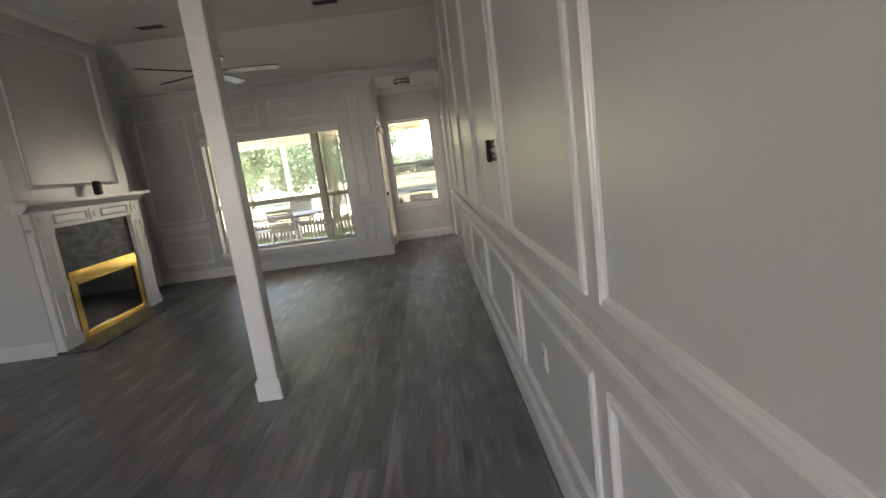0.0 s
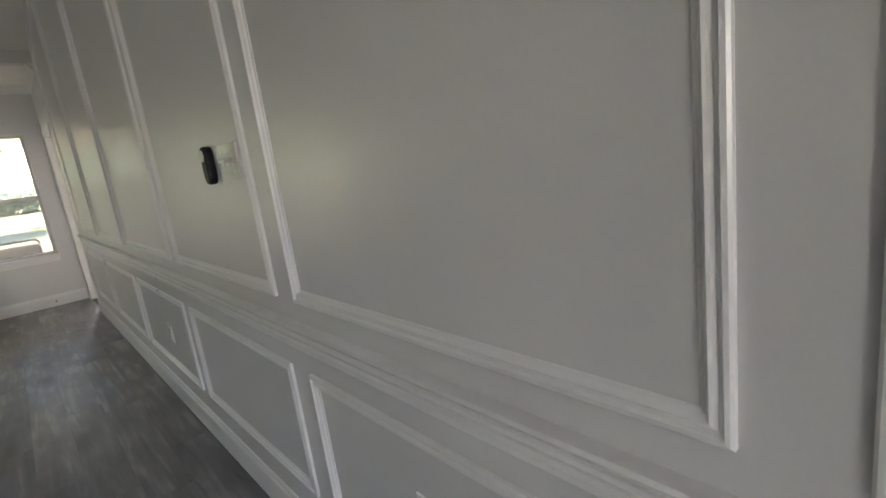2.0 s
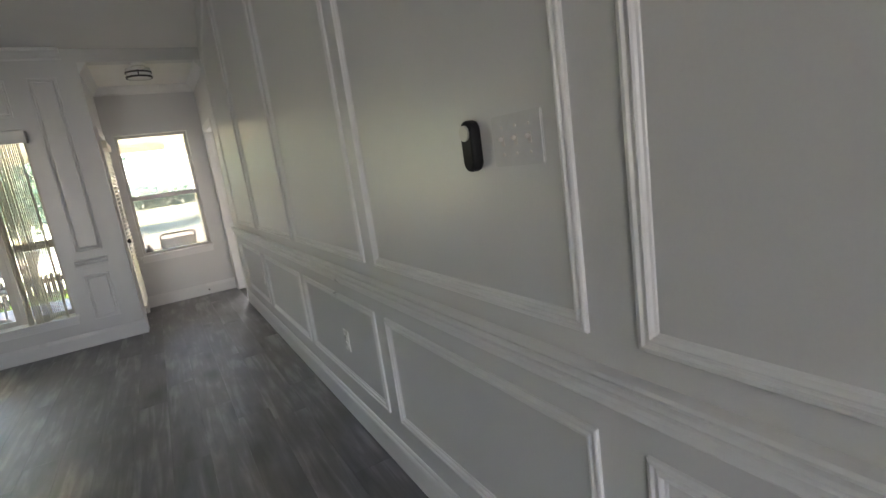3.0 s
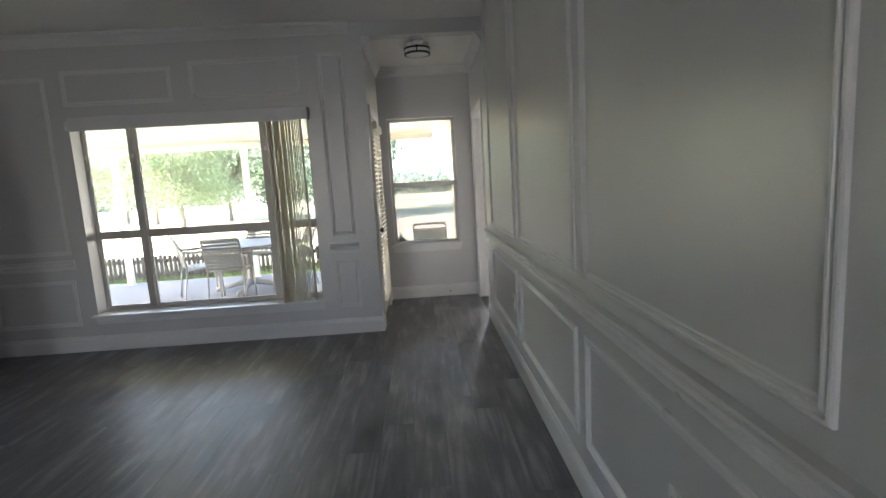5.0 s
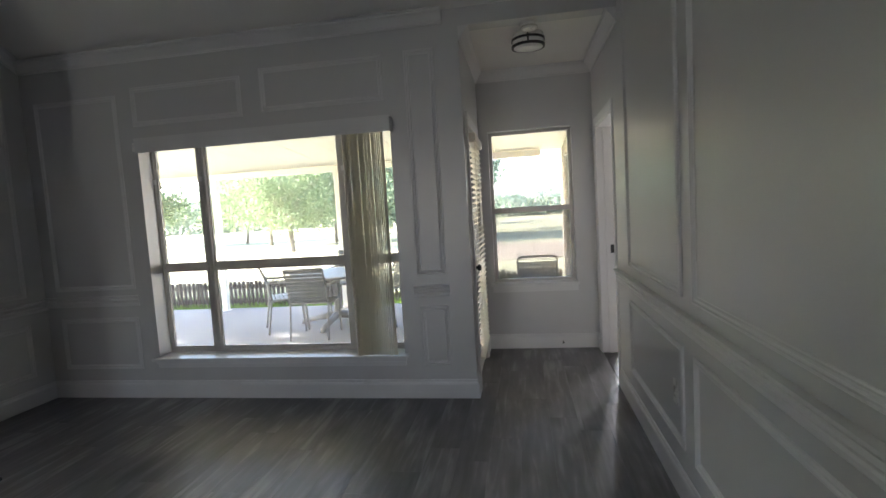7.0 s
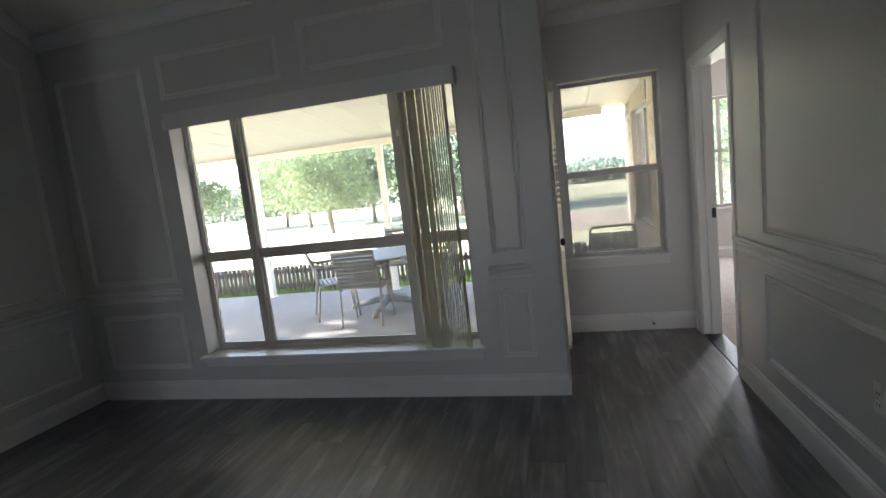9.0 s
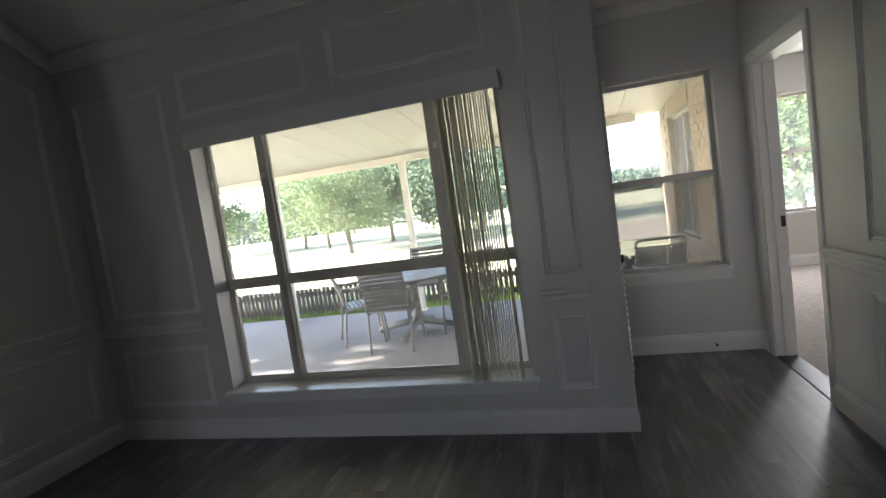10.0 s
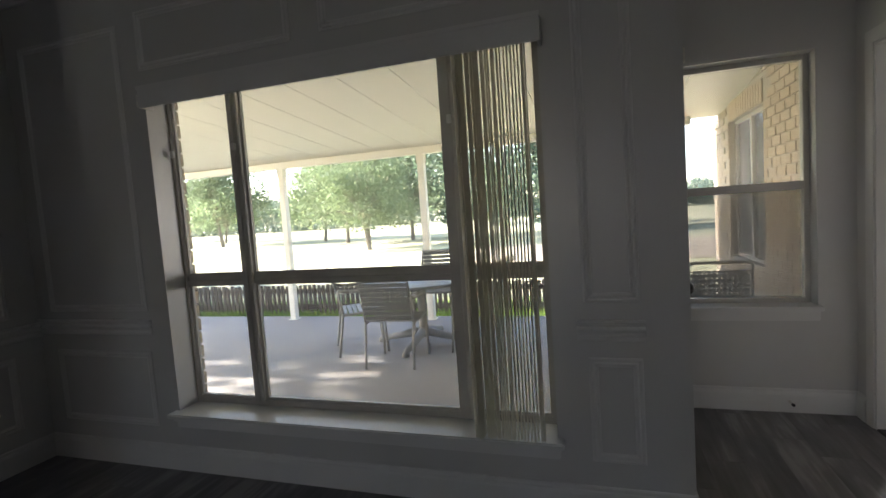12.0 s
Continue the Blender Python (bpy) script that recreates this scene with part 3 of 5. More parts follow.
part("control_wand", in_thing(blind, b), VANE, blind, "slim plastic wand", smooth=True)

# ---- nook window ----
window_2 = thing("window_2", "grey aluminium single-hung window with white painted reveal and sill", "window", ((V0 + V1) / 2, HY, VZ0))
tagged(window_2, kind="structure")
GY = HY + 0.115
fr = bmesh.new()
for a in ((V0, V0 + 0.03, VZ0, VZ1), (V1 - 0.03, V1, VZ0, VZ1), (V0 + 0.03, V1 - 0.03, VZ0, VZ0 + 0.03), (V0 + 0.03, V1 - 0.03, VZ1 - 0.03, VZ1)):
    box(fr, a[0], a[1], GY - 0.02, GY + 0.04, a[2], a[3], 0.003)
part("window_frame", in_thing(window_2, fr), ALULIGHT, window_2)
b = slab(V0 + 0.03, V1 - 0.03, GY - 0.03, GY + 0.03, 1.322, 1.372, 0.004)
part("meeting_rail", in_thing(window_2, b), ALULIGHT, window_2)
for z0, z1, y in ((VZ0 + 0.03, 1.322, GY - 0.008), (1.372, VZ1 - 0.03, GY + 0.012)):
    g = part("pane", in_thing(window_2, slab(V0 + 0.026, V1 - 0.026, y, y + 0.005, z0 - 0.004, z1 + 0.004)), GLASS, window_2)
    g.visible_shadow = False
scr = part("insect_screen", in_thing(window_2, slab(V0 + 0.03, V1 - 0.03, GY + 0.030, GY + 0.032, VZ0 + 0.03, 1.33)), SCREEN, window_2, "fine grey insect screen")
sill = slab(V0 - 0.04, V1 + 0.02, HY - 0.045, GY - 0.018, VZ0 - 0.024, VZ0 + 0.003, 0.005)
box(sill, V0 - 0.02, V1 + 0.01, HY - 0.016, HY, VZ0 - 0.085, VZ0 - 0.024, 0.005)
part("window_sill", in_thing(window_2, sill), TRIM, window_2)

# ---- bedroom door opening ----
CASE = [(0, 0), (0, 0.010), (0.010, 0.014), (0.022, 0.016), (0.045, 0.020), (0.058, 0.022), (0.066, 0.018), (0.068, 0)]


def casing(u0, u1, top, to3):
    """Door casing on three sides, mitred at the top."""
    bm = bmesh.new()
    rows = []
    for i, (u, v, du, dv) in enumerate(((u0, 0.0, -1, 0), (u0, top, -1, 1), (u1, top, 1, 1), (u1, 0.0, 1, 0))):
        rows.append([bm.verts.new(to3(u + du * w, v + dv * w, d)) for w, d in CASE])
    for p, q in zip(rows, rows[1:]):
        for k in range(len(CASE) - 1):
            bm.faces.new((p[k], q[k], q[k + 1], p[k + 1]))
    return bm


door_1 = thing("door_1", "white painted door casing of the open bedroom doorway", "door frame", (EX, (D0 + D1) / 2, 0))
tagged(door_1, kind="structure")
part("casing", in_thing(door_1, casing(D0, D1, DZ, on_east)), TRIM, door_1)
jb = bmesh.new()
box(jb, EX, EX + TH, D1 - 0.016, D1 - 0.001, 0, DZ - 0.001)
box(jb, EX, EX + TH, D0 + 0.001, D0 + 0.016, 0, DZ - 0.001)
box(jb, EX, EX + TH, D0 + 0.016, D1 - 0.016, DZ - 0.016, DZ - 0.001)
box(jb, EX + 0.055, EX + 0.09, D1 - 0.028, D1 - 0.016, 0, DZ - 0.016)
part("jamb", in_thing(door_1, jb), TRIM, door_1)
b = slab(EX + 0.092, EX + 0.122, D1 - 0.021, D1 - 0.016, 0.915, 0.990, 0.002)
box(b, EX + 0.080, EX + 0.094, D1 - 0.026, D1 - 0.018, 0.930, 0.975, 0.003)
part("strike_plate", in_thing(door_1, b), BLACK, door_1, "black metal strike plate")
part("threshold", in_thing(door_1, slab(EX, EX + TH, D0 + 0.016, D1 - 0.016, -0.012, 0.006, 0.003)), BLACK, door_1, "dark threshold strip")

# ---- patio door ----
def on_nook(u, v, d):
    return (HX + d, u, v)


door_2 = thing("door_2", "closed white glazed patio door with a lowered white slatted blind", "door", (HX, (P0 + P1) / 2, 0))
tagged(door_2, kind="structure")
part("casing", in_thing(door_2, casing(P0, P1, 2.03, on_nook)), TRIM, door_2)
leaf = bmesh.new()
for u0, u1, v0, v1 in ((P0 + 0.004, P0 + 0.12, 0.01, 2.02), (P1 - 0.12, P1 - 0.004, 0.01, 2.02), (P0 + 0.12, P1 - 0.12, 0.01, 0.25), (P0 + 0.12, P1 - 0.12, 1.88, 2.02)):
    box(leaf, HX - 0.060, HX - 0.016, u0, u1, v0, v1, 0.003)
part("door_leaf", in_thing(door_2, leaf), TRIM, door_2)
g = part("pane", in_thing(door_2, slab(HX - 0.042, HX - 0.036, P0 + 0.115, P1 - 0.115, 0.245, 1.885)), GLASS, door_2)
g.visible_shadow = False
for z, r in ((0.93, 0.026), (1.075, 0.022)):
    k = bmesh.new()
    lathe(k, [(0.001, 0), (r, 0.0), (r, 0.008), (r * 0.45, 0.012), (r * 0.40, 0.034), (r * 0.95, 0.044), (r, 0.058), (r * 0.6, 0.068), (0.001, 0.07)] if z < 1 else [(0.001, 0), (r, 0), (r, 0.012), (0.008, 0.018), (0.008, 0.03), (0.001, 0.031)], n=20)
    k.transform(Matrix.Translation((HX - 0.016, P0 + 0.062, z)) @ Matrix.Rotation(radians(90), 4, "Y"))
    part("door_knob" if z < 1 else "deadbolt", in_thing(door_2, k), BLACK, door_2, "black metal knob" if z < 1 else "black metal deadbolt", smooth=True)
part("latch_guard", in_thing(door_2, slab(HX - 0.016, HX - 0.006, P0 + 0.012, P0 + 0.036, 1.31, 1.39, 0.003)), BLACK, door_2, "black metal latch")

door_blind = thing("door_blind", "lowered white slatted blind on the patio door", "blind", (HX, (P0 + P1) / 2, 0.2))
part("head_rail", in_thing(door_blind, slab(HX - 0.014, HX + 0.055, P0 + 0.095, P1 - 0.06, 1.895, 1.965, 0.006)), SLAT, door_blind)
part("bottom_rail", in_thing(door_blind, slab(HX + 0.000, HX + 0.040, P0 + 0.11, P1 - 0.075, 0.185, 0.210, 0.004)), SLAT, door_blind)
slat = None
for i in range(40):
    z = 0.235 + i * 0.0415
    if slat is None:
        b = bmesh.new()
        cols = [[b.verts.new((s * 0.048, y, -2.2 * s * s * 0.012)) for y in (-0.295, 0.295)] for s in (-0.5, -0.25, 0, 0.25, 0.5)]
        for p, q in zip(cols, cols[1:]):
            b.faces.new((p[0], q[0], q[1], p[1]))
        slat = part("slat", b, SLAT, door_blind, smooth=True)
        ob = slat
    else:
        ob = new("slat", slat.data)
        ob.parent = door_blind
    ob.matrix_basis = pose(0.020, 0.0175, z - 0.2, 0, -24 + random.uniform(-3, 3), 0)
for y in (P0 + 0.24, P1 - 0.2):
    part("ladder_cord", in_thing(door_blind, tube(bmesh.new(), (HX + 0.036, y, 0.20), (HX + 0.036, y, 1.90), 0.0016, n=5)), SLAT, door_blind)

light_switch = thing("light_switch", "white double light switch plate on the nook wall", "switch", (HX, 7.90, 1.35))
part("plate", slab(0.0, 0.006, -0.035, 0.035, -0.058, 0.058, 0.003), PLASTIC, light_switch)
part("rocker", slab(0.006, 0.012, -0.014, 0.014, -0.034, 0.034, 0.002), PLASTIC, light_switch)

# ---- fixtures on the east wall ----
switch_plate = thing("switch_plate", "glossy white three-gang light switch plate", "switch", (EX, 2.897, 1.358))
part("plate", slab(-0.007, 0.0, -0.085, 0.085, -0.057, 0.057, 0.003), PLATE, switch_plate)
for y in (-0.046, 0.0, 0.046):
    part("toggle_slot", slab(-0.0085, -0.007, y - 0.006, y + 0.006, -0.012, 0.012, 0.0006), TOGGLE, switch_plate)
    part("toggle", slab(-0.020, -0.0085, y - 0.0042, y + 0.0042, 0.000, 0.009, 0.002), TOGGLE, switch_plate)
    for z in (-0.030, 0.030):
        s = lathe(bmesh.new(), [(0.0005, 0), (0.0035, 0), (0.0035, 0.0015), (0.0005, 0.002)], n=10)
        s.transform(Matrix.Translation((-0.007, y, z)) @ Matrix.Rotation(radians(-90), 4, "Y"))
        part("screw", s, TOGGLE, switch_plate)

remote = thing("fan_remote", "black oval ceiling-fan remote in its wall cradle", "remote control", (EX, 3.062, 1.358))
b = bmesh.new()
ring = []
for d, k in ((0.0, 0.94), (0.006, 1.0), (0.020, 1.0), (0.026, 0.93), (0.029, 0.75)):
    row = []
    for i in range(32):
        a = i * math.tau / 32
        sy, sz = 0.026, 0.0355
        row.append(b.verts.new((-d, k * sy * math.cos(a), k * (0.027 * math.sin(a)) + (sz if math.sin(a) >= 0 else -sz))))
    ring.append(row)
for p, q in zip(ring, ring[1:]):
    for i in range(32):
        b.faces.new((p[i], p[(i + 1) % 32], q[(i + 1) % 32], q[i]))
b.faces.new(ring[0]), b.faces.new(ring[-1])
part("body", b, SATIN, remote, smooth=False)
s = lathe(bmesh.new(), [(0.0005, 0), (0.018, 0), (0.018, 0.002), (0.015, 0.004), (0.0005, 0.004)], n=24)
s.transform(Matrix.Translation((-0.029, 0, 0.032)) @ Matrix.Rotation(radians(-90), 4, "Y"))
pad = part("button_pad", s, VENTGREY, remote, "round grey button pad")
s = lathe(bmesh.new(), [(0.0165, 0), (0.0190, 0), (0.0190, 0.005), (0.0165, 0.005)], n=24)
s.transform(Matrix.Translation((-0.029, 0, 0.032)) @ Matrix.Rotation(radians(-90), 4, "Y"))
part("pad_rim", s, ALULIGHT, pad, "bright metal rim")


def outlet(m, label="white duplex wall outlet"):
    ob = thing("wall_outlet", label, "outlet", group="wall outlets")
    part("plate", slab(-0.005, 0.0, -0.035, 0.035, -0.057, 0.057, 0.002), PLASTIC, ob)
    for z in (-0.02, 0.02):
        part("socket", slab(-0.008, -0.005, -0.017, 0.017, z - 0.014, z + 0.014, 0.002), PLASTIC, ob)
        sl = slab(-0.0086, -0.008, -0.008, -0.005, z - 0.005, z + 0.006)
        box(sl, -0.0086, -0.008, 0.005, 0.008, z - 0.005, z + 0.006)
        part("slots", sl, BLACK, ob)
    ob.matrix_basis = m
    return ob


first = outlet(pose(EX, 2.12, 0.505))
for y, z in ((4.46, 0.47), (6.70, 0.475)):
    copy_thing(first, pose(EX, y, z))
copy_thing(first, pose(WX, 7.02, 0.42, 0, 0, 180))

# door stop on the nook baseboard
stop = thing("door_stop", "small dark spring door stop on the baseboard", "door stop", (0.22, HY - 0.016, 0.07))
part("spring", tube(bmesh.new(), (0, 0, 0), (0, -0.055, 0), 0.007, n=10), ALU, stop)
part("tip", tube(bmesh.new(), (0, -0.055, 0), (0, -0.068, 0), 0.009, n=12), BLACK, stop, "black rubber tip")

# ---- nook lamp and detector ----
lamp = thing("flush_ceiling_light", "round flush ceiling light with black rings and white diffuser, off", "ceiling light", (-0.005, 8.17, HZ))
part("diffuser", lathe(bmesh.new(), [(0.001, 0), (0.112, 0), (0.116, -0.02), (0.116, -0.085), (0.104, -0.100), (0.06, -0.108), (0.001, -0.110)], n=40), MILK, lamp, "white glass diffuser", smooth=True)
for z0 in (-0.034, -0.080):
    b = bmesh.new()
    lathe(b, [(0.1165, z0), (0.124, z0), (0.124, z0 - 0.016), (0.1165, z0 - 0.016)], n=40)
    part("ring", b, BLACK, lamp, "black metal ring")
for k in range(3):
    a = k * math.tau / 3 + 0.5
    part("ring_post", slab(0.119 * math.cos(a) - 0.006, 0.119 * math.cos(a) + 0.006, 0.119 * math.sin(a) - 0.006, 0.119 * math.sin(a) + 0.006, -0.09, 0.0), BLACK, lamp)
detector = thing("smoke_detector", "round white smoke detector on the nook ceiling", "smoke detector", (0.0, 7.94, HZ))
part("body", lathe(bmesh.new(), [(0.001, 0), (0.066, 0), (0.066, -0.018), (0.058, -0.022), (0.056, -0.034), (0.046, -0.044), (0.001, -0.046)], n=32), PLASTIC, detector, smooth=False)
part("vent_ring", lathe(bmesh.new(), [(0.057, -0.024), (0.0605, -0.024), (0.0605, -0.032), (0.057, -0.032)], n=32), ALU, detector)

# ---- fireplace ----
fireplace = thing("fireplace", "white wooden fireplace surround with fluted pilasters and dark granite slips", "fireplace", (BX, 5.66, 0))


def fp(name, bm, material, label="", smooth=False):
    return part(name, in_thing(fireplace, bm), material, fireplace, label, smooth)


S0, S1 = 5.06, 6.30
fp("slip", slab(BX, BX + 0.020, S0, S1, 0.72, 1.175), GRANITE, "polished dark granite slip")
for y0, y1 in ((S0, S0 + 0.06), (S1 - 0.06, S1)):
    fp("slip", slab(BX, BX + 0.020, y0, y1, 0.02, 0.72), GRANITE, "polished dark granite slip")
for y0, y1 in ((4.80, S0), (S1, 6.525)):
    b = slab(BX, BX + 0.070, y0, y1, 0.0, 1.20, 0.003)
    box(b, BX + 0.070, BX + 0.082, y0 - 0.004, y1 + 0.004, 0.0, 0.12, 0.003)
    box(b, BX + 0.070, BX + 0.080, y0, y1, 0.60, 0.66, 0.004)
    box(b, BX + 0.070, BX + 0.080, y0, y1, 1.14, 1.20, 0.004)
    fp("pilaster", b, TRIM)
    for v0, v1 in ((0.16, 0.57), (0.69, 1.11)):
        fp("pilaster_moulding", frame_poly([(y0 + 0.045, v0), (y1 - 0.045, v0), (y1 - 0.045, v1), (y0 + 0.045, v1)], [(0, 0), (0.003, 0.010), (0.012, 0.012), (0.016, 0.004), (0.02, 0)], lambda u, v, d: (BX + 0.070 + d, u, v)), TRIM)
b = slab(BX, BX + 0.075, 4.80, 6.525, 1.175, 1.345, 0.003)
fp("frieze", b, TRIM)
for u0, u1 in ((5.08, 5.55), (5.78, 6.26)):
    fp("frieze_moulding", frame_poly([(u0, 1.215), (u1, 1.215), (u1, 1.31), (u0, 1.31)], [(0, 0), (0.003, 0.012), (0.012, 0.014), (0.016, 0.004), (0.02, 0)], lambda u, v, d: (BX + 0.075 + d, u, v)), TRIM)
for u in (4.915, 5.665, 6.41):
    b = slab(BX + 0.075, BX + 0.090, u - 0.075, u + 0.075, 1.205, 1.325, 0.004)
    box(b, BX + 0.090, BX + 0.100, u - 0.03, u + 0.03, 1.235, 1.295, 0.01)
    fp("block", b, TRIM)
fp("bed_moulding", extrude_profile([(0, 0), (0.085, 0), (0.095, 0.012), (0.110, 0.020), (0.145, 0.055), (0.150, 0.065), (0, 0.065)], (BX, 4.72, 1.345), (BX, 6.565, 1.345), (1, 0, 0)), TRIM)
b = slab(BX - 0.0, BX + 0.205, 4.64, 6.60, 1.410, 1.446, 0.006)
fp("mantel_shelf", b, TRIM)
# brass fire screen doors
F0, F1 = 5.105, 6.245
b = bmesh.new()
for y0, y1, z0, z1 in ((F0, F1, 0.615, 0.725), (F0, F0 + 0.085, 0.03, 0.615), (F1 - 0.085, F1, 0.03, 0.615), (F0 + 0.085, F1 - 0.085, 0.03, 0.075)):
    box(b, BX + 0.020, BX + 0.052, y0, y1, z0, z1, 0.004)
fp("brass_frame", b, BRASS, "polished brass frame")
for z0, z1, d in ((0.585, 0.612, 0.060), (0.075, 0.098, 0.064)):
    fp("brass_bar", slab(BX + 0.030, BX + d, F0 + 0.08, F1 - 0.08, z0, z1, 0.006), BRASS, "polished brass bar")
mid = (F0 + F1) / 2
for y0, y1 in ((F0 + 0.085, mid - 0.003), (mid + 0.003, F1 - 0.085)):
    fp("glass_door", slab(BX + 0.026, BX + 0.034, y0, y1, 0.085, 0.60), SMOKED, "smoked black glass door")
for y in (F0 + 0.05, F1 - 0.05):
    fp("rivet", slab(BX + 0.052, BX + 0.056, y - 0.006, y + 0.006, 0.66, 0.672, 0.002), BLACK)
hearth = thing("hearth_slab", "dark polished granite hearth slab flush on the floor", "hearth", (BX + 0.2, 5.8, 0))
part("stone", in_thing(hearth, slab(BX + 0.001, -3.115, 4.77, 6.575, 0.0, 0.022, 0.004)), GRANITE, hearth)
gadget = thing("black_speaker", "small black upright speaker on the mantel", "speaker", (BX + 0.10, 5.79, 1.446))
part("body", slab(-0.035, 0.035, -0.035, 0.035, 0.0, 0.155, 0.012), BLACK, gadget)
part("grille", slab(0.035, 0.037, -0.025, 0.025, 0.015, 0.14, 0.001), SMOKED, gadget)

# ---- ceiling fan ----
fan = thing("ceiling_fan", "five-bladed white ceiling fan with a frosted light, at rest", "ceiling fan", (-1.72, 5.18, CZ - 0.02))
part("canopy", lathe(bmesh.new(), [(0.001, 0), (0.070, 0), (0.068, -0.03), (0.03, -0.06), (0.001, -0.06)], n=28), PLASTIC, fan, smooth=True)
part("down_rod", tube(bmesh.new(), (0, 0, -0.05), (0, 0, -0.74), 0.013, n=14), PLASTIC, fan, smooth=True)
part("motor", lathe(bmesh.new(), [(0.001, -0.70), (0.05, -0.70), (0.105, -0.735), (0.115, -0.78), (0.115, -0.84), (0.09, -0.87), (0.001, -0.87)], n=36), BLACK, fan, "dark motor housing", smooth=True)
part("light_bowl", lathe(bmesh.new(), [(0.001, -0.872), (0.10, -0.872), (0.098, -0.91), (0.078, -0.965), (0.04, -0.995), (0.001, -1.0)], n=32), MILK, fan, "frosted glass light bowl", smooth=True)
for k in range(5):
    m = pose(0, 0, -0.82, 0, 0, 11 + 72 * k) @ pose(0, 0, 0, -11, 0, 0)
    b = bmesh.new()
    pts = [(0.17, -0.040), (0.30, -0.050), (0.60, -0.056), (0.632, -0.046), (0.640, -0.02), (0.640, 0.03), (0.63, 0.048), (0.60, 0.056), (0.30, 0.050), (0.17, 0.040)]
    lo = [b.verts.new((x, y, -0.004)) for x, y in pts]
    hi = [b.verts.new((x, y, 0.004)) for x, y in pts]
    b.faces.new(lo), b.faces.new(hi)
    b.transform(m)
    blade = part("blade", b, GLOSSWHITE, fan, "white fan blade")
    b = bmesh.new()
    lo = [b.verts.new((x, y, -0.0045)) for x, y in pts]
    hi = [b.verts.new((x, y, 0.0045)) for x, y in pts]
    for i in range(len(pts)):
        b.faces.new((lo[i], lo[(i + 1) % len(pts)], hi[(i + 1) % len(pts)], hi[i]))
    b.transform(m)
    part("edge_band", b, BLACK, blade, "dark edge band")
    b = slab(0.09, 0.21, -0.018, 0.018, 0.004, 0.010, 0.002)
    b.transform(m)
    part("blade_iron", b, BLACK, blade)


def ceiling_vent(m):
    ob = thing("ceiling_vent", "small white slatted air vent in the ceiling", "air vent", group="ceiling vents")
    b = bmesh.new()
    for a in ((-0.16, 0.16, -0.09, -0.07), (-0.16, 0.16, 0.07, 0.09), (-0.16, -0.14, -0.07, 0.07), (0.14, 0.16, -0.07, 0.07)):
        box(b, *a, -0.008, 0.0, 0.002)
    part("frame", b, PLASTIC, ob)
    part("backing", slab(-0.14, 0.14, -0.07, 0.07, -0.002, -0.0005), BLACK, ob)
    for i in range(7):
        y = -0.058 + i * 0.0193
        s = slab(-0.14, 0.14, -0.005, 0.005, -0.001, 0.001)
        s.transform(pose(0, y, -0.006, 35, 0, 0))
        part("slat", s, VENTGREY, ob)
    ob.matrix_basis = m
    return ob


v = ceiling_vent(pose(-2.75, 6.40, CZ))
copy_thing(v, pose(-0.70, 6.30, CZ))
dome = thing("ceiling_sensor", "low round white sensor on the ceiling", "sensor", (-3.29, 5.84, CZ))
part("body", lathe(bmesh.new(), [(0.001, 0), (0.075, 0), (0.073, -0.012), (0.05, -0.022), (0.001, -0.024)], n=28), PLASTIC, dome)

# ---- bedroom beyond the doorway ----
RX1, RY0, RY1 = 4.1, 7.0, 12.15
G0, G1, GZ0, GZ1 = 10.56, 11.68, 0.66, 2.06     # window in the brick wing
bed_floor = put("floor_bedroom", slab(EX + TH, RX1, RY0, RY1, -0.12, 0.004), CARPET, label="cream carpet of the bedroom", kind="structure", category="carpet")
BED = surface("bedroom_paint", (0.54, 0.525, 0.495), (0.60, 0.585, 0.555), 0.6, scale=1.3, fine=120, bump=0.03)
bed_north = wall_with_hole("wall_bedroom_north", "x", EX + TH, RX1 + TH, -0.12, 2.75, RY1, RY1 + 0.2, [(0.92, 2.80, 0.69, 2.16)], BED, "pale painted bedroom wall with a window")
bed_east = wall_with_hole("wall_bedroom_east", "y", RY0, RY1, -0.12, 2.75, RX1, RX1 + TH, [], BED, "pale painted bedroom wall")
bed_south = wall_with_hole("wall_bedroom_south", "x", EX + TH, RX1, -0.12, 2.75, RY0, RY0 - TH, [], BED, "pale painted bedroom wall")
bed_west = wall_with_hole("wall_bedroom_west", "y", HY + 0.2, RY1 + 0.2, -0.3, 2.75, EX + 0.06, EX + TH, [(G0, G1, GZ0, GZ1)], BED, "pale painted bedroom wall")
put("ceiling_bedroom", slab(EX + TH, RX1, RY0, RY1, 2.62, 2.70), CEIL, label="white bedroom ceiling", kind="structure", category="ceiling")
part("baseboard", extrude_profile(BASE, (EX + TH, RY1, 0.004), (RX1, RY1, 0.004), (0, -1, 0)), TRIM, bed_north)


